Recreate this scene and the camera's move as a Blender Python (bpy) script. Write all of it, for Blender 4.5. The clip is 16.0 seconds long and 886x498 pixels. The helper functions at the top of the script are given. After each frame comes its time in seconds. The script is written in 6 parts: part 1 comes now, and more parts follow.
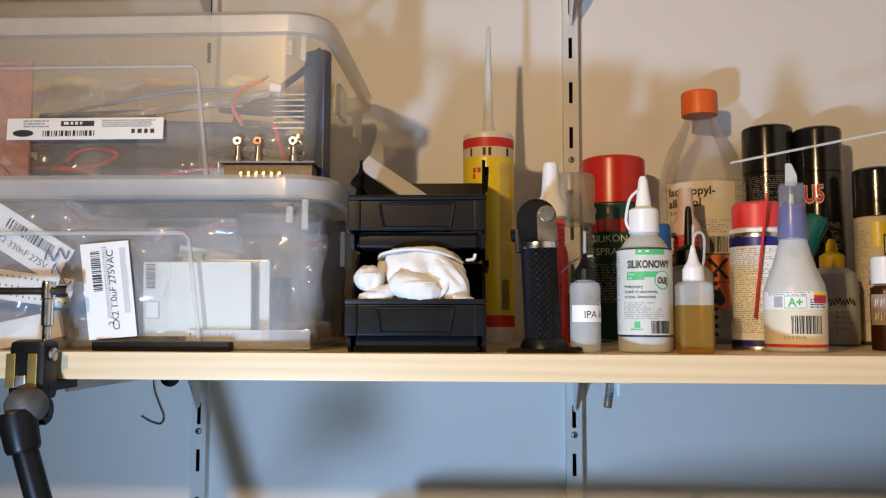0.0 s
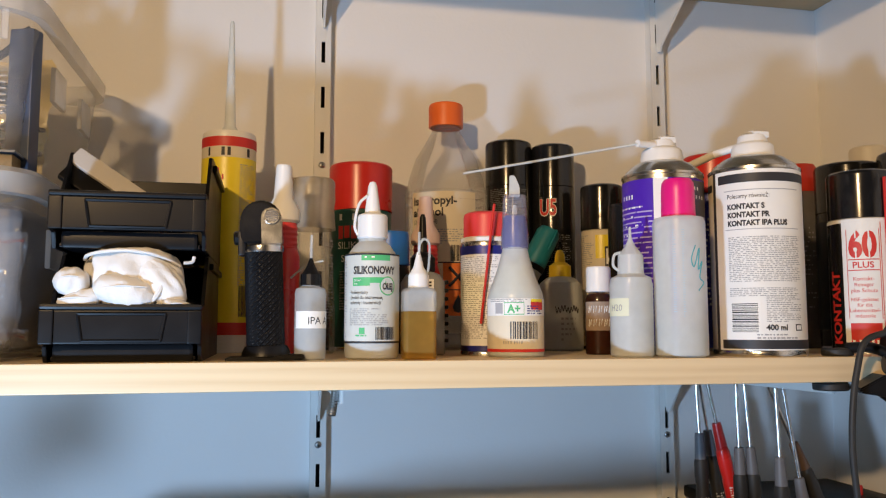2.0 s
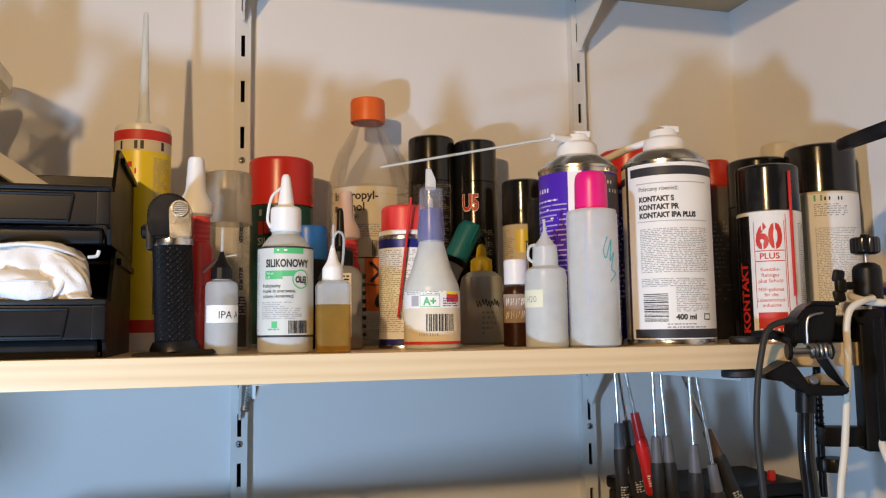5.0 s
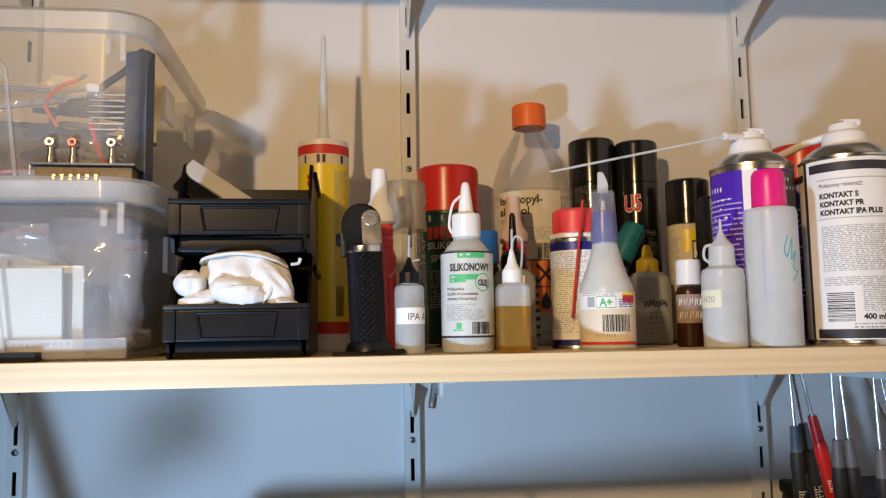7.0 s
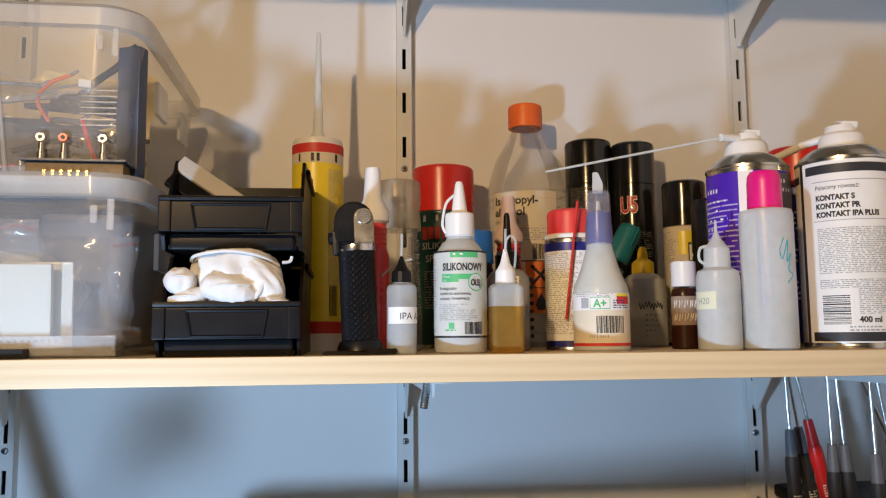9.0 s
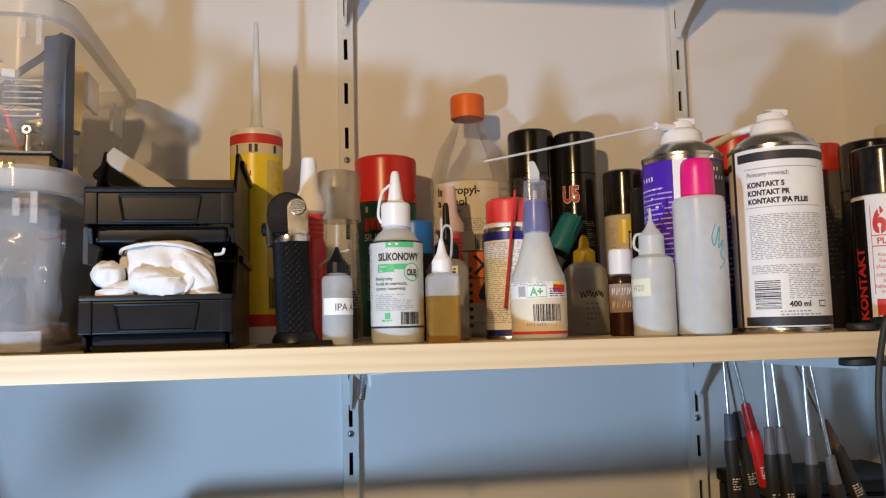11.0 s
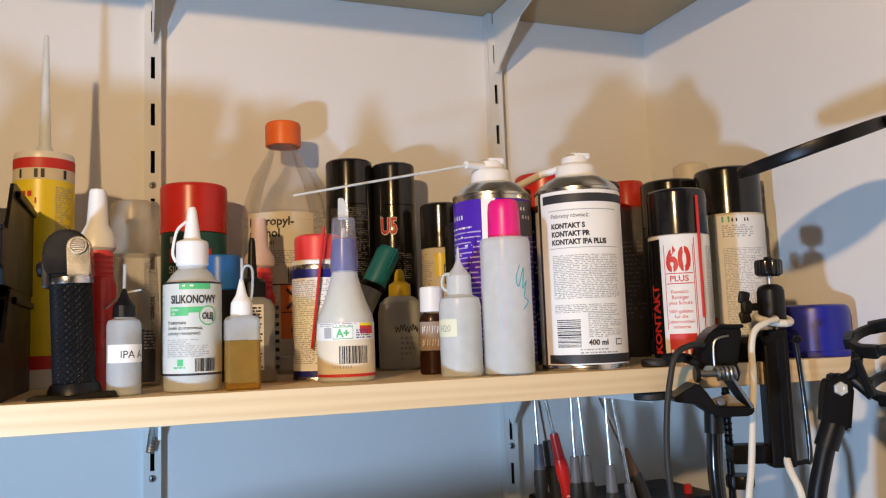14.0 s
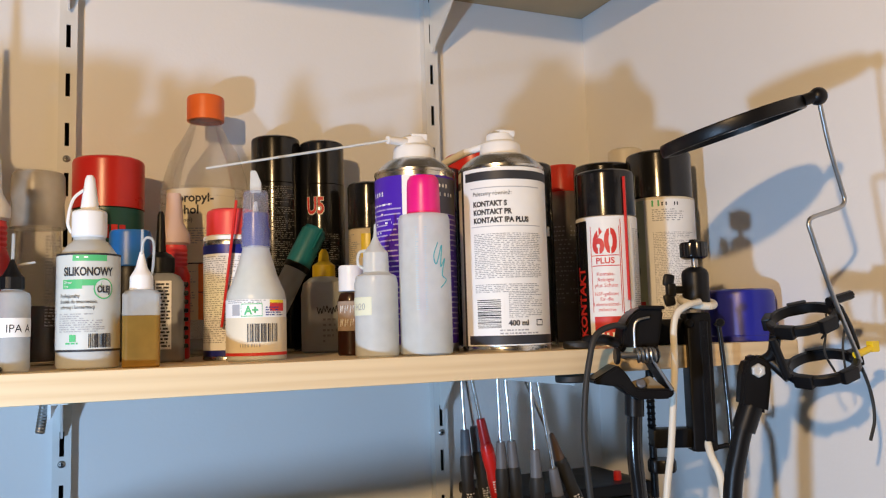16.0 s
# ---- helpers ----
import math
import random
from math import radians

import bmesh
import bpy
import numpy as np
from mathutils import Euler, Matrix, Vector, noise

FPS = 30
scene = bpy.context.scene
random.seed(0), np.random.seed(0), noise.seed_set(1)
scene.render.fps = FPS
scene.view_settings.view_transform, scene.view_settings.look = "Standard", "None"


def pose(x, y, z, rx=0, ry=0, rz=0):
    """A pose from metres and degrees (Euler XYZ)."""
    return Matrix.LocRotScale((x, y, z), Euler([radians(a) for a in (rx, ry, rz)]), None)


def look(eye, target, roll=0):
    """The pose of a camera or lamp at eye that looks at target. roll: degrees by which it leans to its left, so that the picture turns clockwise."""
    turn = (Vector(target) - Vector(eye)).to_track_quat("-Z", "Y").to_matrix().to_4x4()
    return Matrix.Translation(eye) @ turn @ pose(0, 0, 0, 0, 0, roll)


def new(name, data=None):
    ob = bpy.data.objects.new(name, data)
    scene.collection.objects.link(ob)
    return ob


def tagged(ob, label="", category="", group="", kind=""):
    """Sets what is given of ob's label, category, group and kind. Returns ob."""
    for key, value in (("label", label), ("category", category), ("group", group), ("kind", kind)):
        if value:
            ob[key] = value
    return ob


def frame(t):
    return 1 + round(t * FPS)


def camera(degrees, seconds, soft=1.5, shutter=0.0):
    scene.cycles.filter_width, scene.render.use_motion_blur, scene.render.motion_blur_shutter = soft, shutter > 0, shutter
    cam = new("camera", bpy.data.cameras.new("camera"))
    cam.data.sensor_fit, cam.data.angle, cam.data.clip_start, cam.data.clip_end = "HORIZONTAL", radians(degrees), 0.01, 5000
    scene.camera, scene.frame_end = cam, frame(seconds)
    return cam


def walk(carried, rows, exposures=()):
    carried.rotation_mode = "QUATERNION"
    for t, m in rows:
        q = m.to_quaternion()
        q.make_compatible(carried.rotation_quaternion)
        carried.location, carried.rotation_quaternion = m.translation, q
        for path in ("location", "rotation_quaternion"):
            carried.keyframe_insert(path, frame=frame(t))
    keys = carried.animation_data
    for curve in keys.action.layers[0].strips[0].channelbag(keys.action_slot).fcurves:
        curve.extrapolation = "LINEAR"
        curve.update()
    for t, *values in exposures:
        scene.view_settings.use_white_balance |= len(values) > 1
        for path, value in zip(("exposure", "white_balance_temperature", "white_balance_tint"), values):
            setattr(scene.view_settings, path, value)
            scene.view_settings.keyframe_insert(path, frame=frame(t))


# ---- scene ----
cam = camera(57.3, 16.0, soft=1.2)
PATH = [
    (0, -0.0025, 0.0105, 1.5160, 2.77, 4.77, -0.18),
    (0.5, 0.0073, 0.0161, 1.5158, 0.66, 5.20, -0.50),
    (1, 0.0152, 0.0147, 1.5176, -2.94, 5.31, -0.17),
    (1.5, 0.0305, 0.0190, 1.5165, -7.11, 5.50, -0.04),
    (2, 0.0457, 0.0218, 1.5133, -11.84, 5.51, 0.03),
    (2.5, 0.0667, 0.0164, 1.5140, -16.61, 5.60, 0.48),
    (3, 0.0871, 0.0173, 1.5131, -19.83, 5.28, 1.05),
    (3.2, 0.0913, 0.0141, 1.5130, -20.39, 5.26, 1.36),
    (5.3, 0.0541, 0.0181, 1.5062, -13.98, 5.67, 0.75),
    (5.5, 0.0467, 0.0181, 1.5062, -12.50, 5.72, 0.75),
    (6, 0.0374, 0.0110, 1.5071, -9.53, 5.85, 0.83),
    (6.5, 0.0292, 0.0058, 1.5064, -7.54, 5.85, 0.79),
    (7, 0.0270, 0.0042, 1.5068, -6.61, 5.81, 0.95),
    (7.5, 0.0269, 0.0088, 1.5055, -6.09, 5.83, 0.78),
    (8, 0.0285, 0.0091, 1.5054, -6.22, 6.04, 0.70),
    (10.5, 0.0434, 0.0077, 1.5023, -8.47, 5.67, 1.01),
    (11, 0.0507, 0.0087, 1.5018, -9.40, 5.51, 1.43),
    (11.5, 0.0569, 0.0051, 1.5028, -10.17, 5.78, 1.69),
    (12, 0.0624, -0.0026, 1.5052, -11.58, 6.15, 1.56),
    (12.5, 0.0697, 0.0015, 1.5097, -14.65, 6.29, 1.18),
    (13, 0.0876, 0.0141, 1.5175, -17.96, 5.90, 1.71),
    (13.5, 0.0828, 0.0202, 1.5164, -19.43, 5.57, 1.99),
    (14, 0.0804, 0.0144, 1.5240, -20.52, 5.97, 2.05),
    (14.5, 0.0849, 0.0153, 1.5206, -21.09, 5.90, 2.14),
    (15, 0.0848, 0.0227, 1.5159, -21.52, 5.58, 1.74),
    (15.5, 0.1024, 0.0273, 1.5163, -22.65, 5.36, 1.65),
    (16, 0.1175, 0.0213, 1.5112, -23.43, 5.51, 1.62),
]
walk(cam, [(t, pose(x, y, z, 90 + pitch, roll, yaw)) for t, x, y, z, yaw, pitch, roll in PATH],
     exposures=[(0.0, -0.2), (1.5, -0.16), (3.0, -0.06), (6.0, -0.12), (8.0, -0.16), (11.0, -0.2), (13.0, 0.0), (16.0, 0.05)])

# ---- light ----
world = bpy.data.worlds.new("world")
world.use_nodes = True
scene.world = world
world.node_tree.nodes["Background"].inputs[0].default_value = (0.5, 0.6, 0.8, 1)
world.node_tree.nodes["Background"].inputs[1].default_value = 0.015


def lamp(name, at, target, power, size, colour):
    data = bpy.data.lights.new(name, "AREA")
    data.shape, data.size, data.energy, data.color = "DISK", size, power, colour
    ob = new(name, data)
    ob.matrix_world = look(at, target)
    return ob


lamp("warm_desk_lamp", (-0.35, -0.30, 1.862), (1.05, 0.44, 1.68), 10.7, 0.04, (1.0, 0.66, 0.33))
lamp("cool_bench_lamp", (-0.275, 0.09, 1.292), (0.90, 0.95, 1.58), 6.0, 0.05, (0.42, 0.66, 1.0))


# ---- materials ----
def principled(name):
    m = bpy.data.materials.new(name)
    m.use_nodes = True
    nt = m.node_tree
    return m, nt, nt.nodes["Principled BSDF"], nt.nodes["Material Output"]


def rgb(c):
    return (*c, 1) if len(c) == 3 else c


def surface(name, colour, rough=0.5, metal=0.0, vary=0.12, scale=60.0, bump=0.1, fine=900.0, coat=0.0, stretch=None):
    """A painted, printed, moulded or metal surface: blotches, fine grain and a little relief."""
    m, nt, b, out = principled(name)
    n, l = nt.nodes, nt.links
    tc = n.new("ShaderNodeTexCoord")
    src = tc.outputs["Object"]
    if stretch:
        mp = n.new("ShaderNodeMapping")
        mp.inputs["Scale"].default_value = stretch
        l.new(src, mp.inputs[0])
        src = mp.outputs[0]
    big, small = n.new("ShaderNodeTexNoise"), n.new("ShaderNodeTexNoise")
    big.inputs["Scale"].default_value, small.inputs["Scale"].default_value = scale, fine
    big.inputs["Detail"].default_value = 4
    l.new(src, big.inputs["Vector"]), l.new(src, small.inputs["Vector"])
    ramp = n.new("ShaderNodeMix")
    ramp.data_type = "RGBA"
    ramp.inputs[6].default_value = rgb([v * (1 - vary) for v in colour[:3]])
    ramp.inputs[7].default_value = rgb([min(1, v * (1 + vary)) for v in colour[:3]])
    l.new(big.outputs[0], ramp.inputs[0])
    l.new(ramp.outputs[2], b.inputs["Base Color"])
    rr = n.new("ShaderNodeMapRange")
    rr.inputs[3].default_value, rr.inputs[4].default_value = max(0.02, rough - 0.1), min(1, rough + 0.1)
    l.new(big.outputs[0], rr.inputs[0])
    l.new(rr.outputs[0], b.inputs["Roughness"])
    b.inputs["Metallic"].default_value = metal
    b.inputs["Coat Weight"].default_value = coat
    if bump:
        bp = n.new("ShaderNodeBump")
        bp.inputs["Strength"].default_value, bp.inputs["Distance"].default_value = bump, 0.0006
        l.new(small.outputs[0], bp.inputs["Height"])
        l.new(bp.outputs[0], b.inputs["Normal"])
    return m


def see_through(name, colour, solid, rough=0.2, gloss=0.12, vary=0.15, tint=(1, 1, 1), scale=70):
    """Clear or milky plastic: part of the light goes straight through, the rest meets a pale body; gloss on top."""
    m, nt, b, out = principled(name)
    n, l = nt.nodes, nt.links
    tc, noi = n.new("ShaderNodeTexCoord"), n.new("ShaderNodeTexNoise")
    noi.inputs["Scale"].default_value, noi.inputs["Detail"].default_value = scale, 5
    l.new(tc.outputs["Object"], noi.inputs["Vector"])
    clear, trans, body, mix, mix2, glossy, lw = (n.new("ShaderNode" + k) for k in ("BsdfTransparent", "BsdfTranslucent", "MixShader", "MixShader", "MixShader", "BsdfGlossy", "LayerWeight"))
    clear.inputs[0].default_value = rgb(tint)
    trans.inputs[0].default_value = rgb(colour)
    b.inputs["Base Color"].default_value = rgb(colour)
    b.inputs["Roughness"].default_value = max(rough, 0.3)
    body.inputs[0].default_value = 0.3
    l.new(b.outputs[0], body.inputs[1]), l.new(trans.outputs[0], body.inputs[2])
    mr = n.new("ShaderNodeMapRange")
    mr.inputs[3].default_value, mr.inputs[4].default_value = max(0, solid - vary), min(1, solid + vary)
    l.new(noi.outputs[0], mr.inputs[0]), l.new(mr.outputs[0], mix.inputs[0])
    l.new(clear.outputs[0], mix.inputs[1]), l.new(body.outputs[0], mix.inputs[2])
    glossy.inputs["Roughness"].default_value = rough
    lw.inputs[0].default_value = gloss
    part_gloss = n.new("ShaderNodeMath")
    part_gloss.operation = "MULTIPLY"
    part_gloss.inputs[1].default_value = 0.4
    l.new(lw.outputs["Fresnel"], part_gloss.inputs[0])
    l.new(part_gloss.outputs[0], mix2.inputs[0]), l.new(mix.outputs[0], mix2.inputs[1]), l.new(glossy.outputs[0], mix2.inputs[2])
    l.new(mix2.outputs[0], out.inputs[0])
    return m


def wood(name, pale, dark):
    m, nt, b, out = principled(name)
    n, l = nt.nodes, nt.links
    tc, mp, wav, noi, mix = (n.new("ShaderNode" + k) for k in ("TexCoord", "Mapping", "TexWave", "TexNoise", "Mix"))
    mp.inputs["Scale"].default_value = (0.9, 9, 26)
    l.new(tc.outputs["Object"], mp.inputs[0])
    wav.bands_direction = "Z"
    for k, v in (("Scale", 1.3), ("Distortion", 5.5), ("Detail", 4), ("Detail Scale", 1.4)):
        wav.inputs[k].default_value = v
    l.new(mp.outputs[0], wav.inputs["Vector"])
    noi.inputs["Scale"].default_value = 14
    l.new(mp.outputs[0], noi.inputs["Vector"])
    mix.data_type = "RGBA"
    mix.inputs[6].default_value, mix.inputs[7].default_value = rgb(pale), rgb(dark)
    mul = n.new("ShaderNodeMath")
    mul.operation = "MULTIPLY"
    l.new(wav.outputs[1], mul.inputs[0]), l.new(noi.outputs[0], mul.inputs[1])
    l.new(mul.outputs[0], mix.inputs[0])
    l.new(mix.outputs[2], b.inputs["Base Color"])
    b.inputs["Roughness"].default_value = 0.45
    bp = n.new("ShaderNodeBump")
    bp.inputs["Strength"].default_value, bp.inputs["Distance"].default_value = 0.15, 0.0004
    l.new(mul.outputs[0], bp.inputs["Height"]), l.new(bp.outputs[0], b.inputs["Normal"])
    return m


WALL = surface("wall_paint", (0.84, 0.83, 0.82), 0.85, vary=0.03, scale=5, bump=0.25, fine=260)
ROOM = surface("dim_room_paint", (0.10, 0.095, 0.09), 0.85, vary=0.1, scale=3)
WOOD = wood("pine", (0.80, 0.63, 0.39), (0.68, 0.50, 0.28))
FLOORING = surface("dark_floor_boards", (0.07, 0.05, 0.035), 0.5, vary=0.2, scale=8)
BENCH = surface("dark_bench_top", (0.025, 0.024, 0.023), 0.7, vary=0.2, scale=12)
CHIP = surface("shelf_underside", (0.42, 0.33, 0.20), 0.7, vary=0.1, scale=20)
STEEL = surface("white_steel", (0.76, 0.76, 0.74), 0.35, vary=0.06, scale=25, bump=0.08)
DARK = surface("slot_dark", (0.03, 0.028, 0.025), 0.9)
CHROME = surface("bright_steel", (0.66, 0.66, 0.66), 0.22, metal=1.0, vary=0.12, scale=90)
GREYMETAL = surface("dull_steel", (0.42, 0.42, 0.42), 0.38, metal=1.0, vary=0.2, scale=70)
TIN = surface("can_tin", (0.62, 0.61, 0.58), 0.25, metal=1.0, vary=0.1, scale=40)
BRASS = surface("brass", (0.75, 0.52, 0.18), 0.3, metal=1.0)
BLACK = surface("black_plastic", (0.006, 0.006, 0.007), 0.38, vary=0.3, scale=40, bump=0.12)
GLOSSBLACK = surface("gloss_black", (0.011, 0.011, 0.012), 0.16, vary=0.25, scale=50, bump=0.02)
BIN = surface("recycled_black_plastic", (0.007, 0.007, 0.008), 0.36, vary=0.5, scale=35, bump=0.04, fine=300)
for dull, level in ((BIN, 0.14), (BLACK, 0.26)):
    next(n for n in dull.node_tree.nodes if n.type == "BSDF_PRINCIPLED").inputs["Specular IOR Level"].default_value = level
WORN = surface("worn_dark_metal", (0.07, 0.07, 0.07), 0.5, vary=0.6, scale=120)
RUBBER = surface("black_rubber", (0.02, 0.02, 0.02), 0.6, vary=0.3)
WHITE = surface("white_plastic", (0.82, 0.81, 0.79), 0.35, vary=0.04, scale=40, bump=0.03)
CABLE = surface("cream_cable_rubber", (0.80, 0.75, 0.64), 0.45, vary=0.05)
CREAM = surface("aged_white_plastic", (0.72, 0.66, 0.54), 0.45, vary=0.06)
PAPER = surface("label_paper", (0.85, 0.84, 0.81), 0.55, vary=0.06, scale=45, bump=0.05)
BUFF = surface("buff_label_paper", (0.74, 0.66, 0.50), 0.6, vary=0.08, scale=35, bump=0.08)
YELLOWPAPER = surface("pale_yellow_paper", (0.74, 0.75, 0.56), 0.6, vary=0.06)
# white label film, greyed for the shade on the oil bottle
SHADEPAPER = surface("shade_greyed_film_label", (0.60, 0.62, 0.58), 0.4, vary=0.10, scale=45, bump=0.05)
INK = surface("black_ink", (0.025, 0.025, 0.03), 0.55, vary=0.2)
GREYINK = surface("grey_print", (0.36, 0.36, 0.37), 0.6, vary=0.3, scale=300)
PALEINK = surface("pale_print", (0.42, 0.42, 0.44), 0.6, vary=0.2)
RED = surface("red_plastic", (0.62, 0.022, 0.018), 0.3, vary=0.12, scale=30, bump=0.03)
REDINK = surface("red_print", (0.62, 0.03, 0.025), 0.5, vary=0.1)
BRIGHTRED = surface("bright_red_plastic", (0.74, 0.05, 0.05), 0.4, vary=0.08)
ORANGE = surface("orange_plastic", (0.80, 0.13, 0.015), 0.4, vary=0.08)
ORANGEINK = surface("orange_print", (0.78, 0.19, 0.03), 0.55, vary=0.08)
YELLOW = surface("yellow_plastic", (0.82, 0.58, 0.02), 0.4, vary=0.06)
YELLOWINK = surface("yellow_print", (0.88, 0.70, 0.03), 0.32, vary=0.08)
GREENINK = surface("green_print", (0.08, 0.47, 0.17), 0.5, vary=0.1)
DARKGREEN = surface("dark_green_print", (0.012, 0.085, 0.075), 0.35, vary=0.15)
NAVY = surface("navy_print", (0.015, 0.02, 0.19), 0.35, vary=0.12)
PURPLE = surface("violet_print", (0.075, 0.018, 0.42), 0.35, vary=0.15)
FADED = surface("faded_blue_print", (0.50, 0.62, 0.68), 0.5, vary=0.2)
DIMINK = surface("dim_print", (0.16, 0.16, 0.16), 0.6, vary=0.2)
LILAC = surface("lilac_print", (0.46, 0.40, 0.66), 0.4, vary=0.1)
BLUELID = surface("cobalt_plastic", (0.015, 0.02, 0.30), 0.35, vary=0.12)
SKYBLUE = surface("blue_plastic", (0.02, 0.16, 0.52), 0.35, vary=0.1)
MAGENTA = surface("magenta_plastic", (0.80, 0.012, 0.22), 0.35, vary=0.06)
TEAL = surface("teal_plastic", (0.010, 0.18, 0.23), 0.4, vary=0.1)
TEALINK = surface("teal_marker", (0.08, 0.40, 0.46), 0.6, vary=0.2)
CLOTH = surface("white_cotton", (0.80, 0.79, 0.77), 0.95, vary=0.06, scale=40, bump=0.8, fine=1400)
SKINPINK = surface("pale_pink_plastic", (0.72, 0.52, 0.45), 0.45, vary=0.06)
GREYPLASTIC = surface("grey_plastic", (0.23, 0.235, 0.25), 0.45, vary=0.12)
DRIVERGREY = surface("driver_grey", (0.13, 0.13, 0.14), 0.5, vary=0.15)
TUB = see_through("clear_tub_plastic", (0.84, 0.85, 0.86), 0.25, rough=0.22, gloss=0.20, vary=0.10, scale=16)
TUBRIM = see_through("clear_tub_edge", (0.92, 0.92, 0.91), 0.36, rough=0.12, gloss=0.30, vary=0.12, scale=20)
MILK = see_through("milky_plastic", (0.88, 0.92, 0.91), 0.68, rough=0.3, gloss=0.16, vary=0.1)
MILK2 = see_through("thin_milky_plastic", (0.84, 0.88, 0.88), 0.42, rough=0.3, gloss=0.10, vary=0.1)
PET = see_through("clear_bottle_plastic", (0.80, 0.78, 0.74), 0.11, rough=0.09, gloss=0.38, vary=0.05)
FROST = see_through("smoky_cap_plastic", (0.55, 0.50, 0.42), 0.55, rough=0.3, gloss=0.15)
PALECAP = see_through("pale_violet_clear_plastic", (0.66, 0.67, 0.76), 0.24, rough=0.2, gloss=0.2, tint=(0.93, 0.93, 0.97))
VIOLETCAP = see_through("violet_clear_plastic", (0.10, 0.13, 0.50), 0.72, rough=0.22, gloss=0.2, tint=(0.72, 0.74, 0.95))
AMBERLIQ = see_through("amber_oil", (0.58, 0.38, 0.09), 0.40, rough=0.12, gloss=0.2, vary=0.10, tint=(0.92, 0.66, 0.26))
WATER = see_through("clear_liquid", (0.76, 0.79, 0.80), 0.40, rough=0.1, gloss=0.1, vary=0.04, tint=(0.88, 0.90, 0.91))
BROWNGLASS = see_through("brown_glass", (0.05, 0.016, 0.006), 0.72, rough=0.08, gloss=0.3, tint=(0.5, 0.2, 0.06))
BAG = see_through("thin_clear_bag", (0.88, 0.88, 0.90), 0.13, rough=0.10, gloss=0.30, vary=0.10, scale=30)
LENSGLASS, _, lens_shader, _ = principled("lens_glass")
lens_shader.inputs["Transmission Weight"].default_value = 1.0
lens_shader.inputs["Roughness"].default_value = 0.02
lens_shader.inputs["IOR"].default_value = 1.5
REDCLEAR = see_through("red_clear_plastic", (0.80, 0.07, 0.04), 0.85, rough=0.25, gloss=0.2, tint=(0.9, 0.2, 0.2))
ZIPRED = see_through("red_zip_strip", (0.50, 0.08, 0.07), 0.5, rough=0.3)
PINKBAG = see_through("pink_foam_sheet", (0.78, 0.42, 0.36), 0.40, rough=0.5, gloss=0.1)


# ---- building helpers ----
def finish(name, bm, material, parent=None, label="", smooth=True, at=None):
    """Links a bmesh as one mesh object; its shading follows the larger faces and keeps hard edges hard."""
    bm.normal_update()
    corners = []
    if smooth:
        area = {f: f.calc_area() for f in bm.faces}
        limit = math.cos(0.65)
        for f in bm.faces:
            for v in f.verts:
                n = Vector((0, 0, 0))
                for g in v.link_faces:
                    if g.normal.dot(f.normal) > limit:
                        n += g.normal * area[g]
                corners.append((n if n.length > 1e-12 else f.normal).normalized()[:])
    me = bpy.data.meshes.new(name)
    bm.to_mesh(me)
    bm.free()
    if smooth:
        me.polygons.foreach_set("use_smooth", [True] * len(me.polygons))
        me.normals_split_custom_set(corners)
    me.materials.append(material)
    ob = new(name, me)
    ob.parent = parent
    if at is not None:
        ob.matrix_local = at
    if label:
        ob["label"] = label
    return ob


part = finish
def local(ob, *points):
    """Points of the room in a thing's own axes."""
    m = ob.matrix_world.inverted()
    return [tuple(m @ Vector(p)) for p in points]


EYE = (0.06, 0.01)
TOP = 1.4905


def thing(name, x, y, z, label, category, turn=None, group="", extra=0.0, tilt=(0, 0)):
    ob = new(name)
    ob.empty_display_size = 0.02
    rz = math.degrees(math.atan2(EYE[0] - x, y - EYE[1])) if turn is None else turn
    ob.matrix_world = pose(x, y, z, tilt[0], tilt[1], rz + extra)
    return tagged(ob, label, category, group)


def lathe_bm(profile, seg=40, mm=0.001, ribs=0, depth=0.0):
    bm = bmesh.new()
    rings = []
    for r, z in profile:
        if r <= 1e-6:
            rings.append([bm.verts.new((0, 0, z * mm))])
        else:
            ring = []
            for i in range(seg):
                k = r * (1 - depth * (i % 2)) if ribs else r
                ring.append(bm.verts.new((k * mm * math.sin(2 * math.pi * i / seg), -k * mm * math.cos(2 * math.pi * i / seg), z * mm)))
            rings.append(ring)
    for a, b in zip(rings, rings[1:]):
        for i in range(seg):
            j = (i + 1) % seg
            if len(a) == 1 and len(b) == 1:
                continue
            if len(a) == 1:
                bm.faces.new((a[0], b[j], b[i]))
            elif len(b) == 1:
                bm.faces.new((a[i], a[j], b[0]))
            else:
                bm.faces.new((a[i], a[j], b[j], b[i]))
    bmesh.ops.recalc_face_normals(bm, faces=bm.faces)
    return bm


def lathe(name, profile, material, parent, label="", seg=40, at=None, ribs=0, depth=0.0):
    return finish(name, lathe_bm(profile, seg, ribs=ribs, depth=depth), material, parent, label, at=at)


def patch_into(bm, r, z0, z1, a0, a1):
    n = max(1, int(abs(a1 - a0) / 7))
    lo, hi = [], []
    for i in range(n + 1):
        a = radians(a0 + (a1 - a0) * i / n)
        lo.append(bm.verts.new((r * math.sin(a), -r * math.cos(a), z0)))
        hi.append(bm.verts.new((r * math.sin(a), -r * math.cos(a), z1)))
    for i in range(n):
        bm.faces.new((lo[i], lo[i + 1], hi[i + 1], hi[i]))


def band(name, r, z0, z1, material, parent, a0=-180, a1=180, label=""):
    """A printed band or label round a body; millimetres and degrees, 0 at the front."""
    bm = bmesh.new()
    patch_into(bm, r * 0.001, z0 * 0.001, z1 * 0.001, a0, a1)
    return finish(name, bm, material, parent, label)


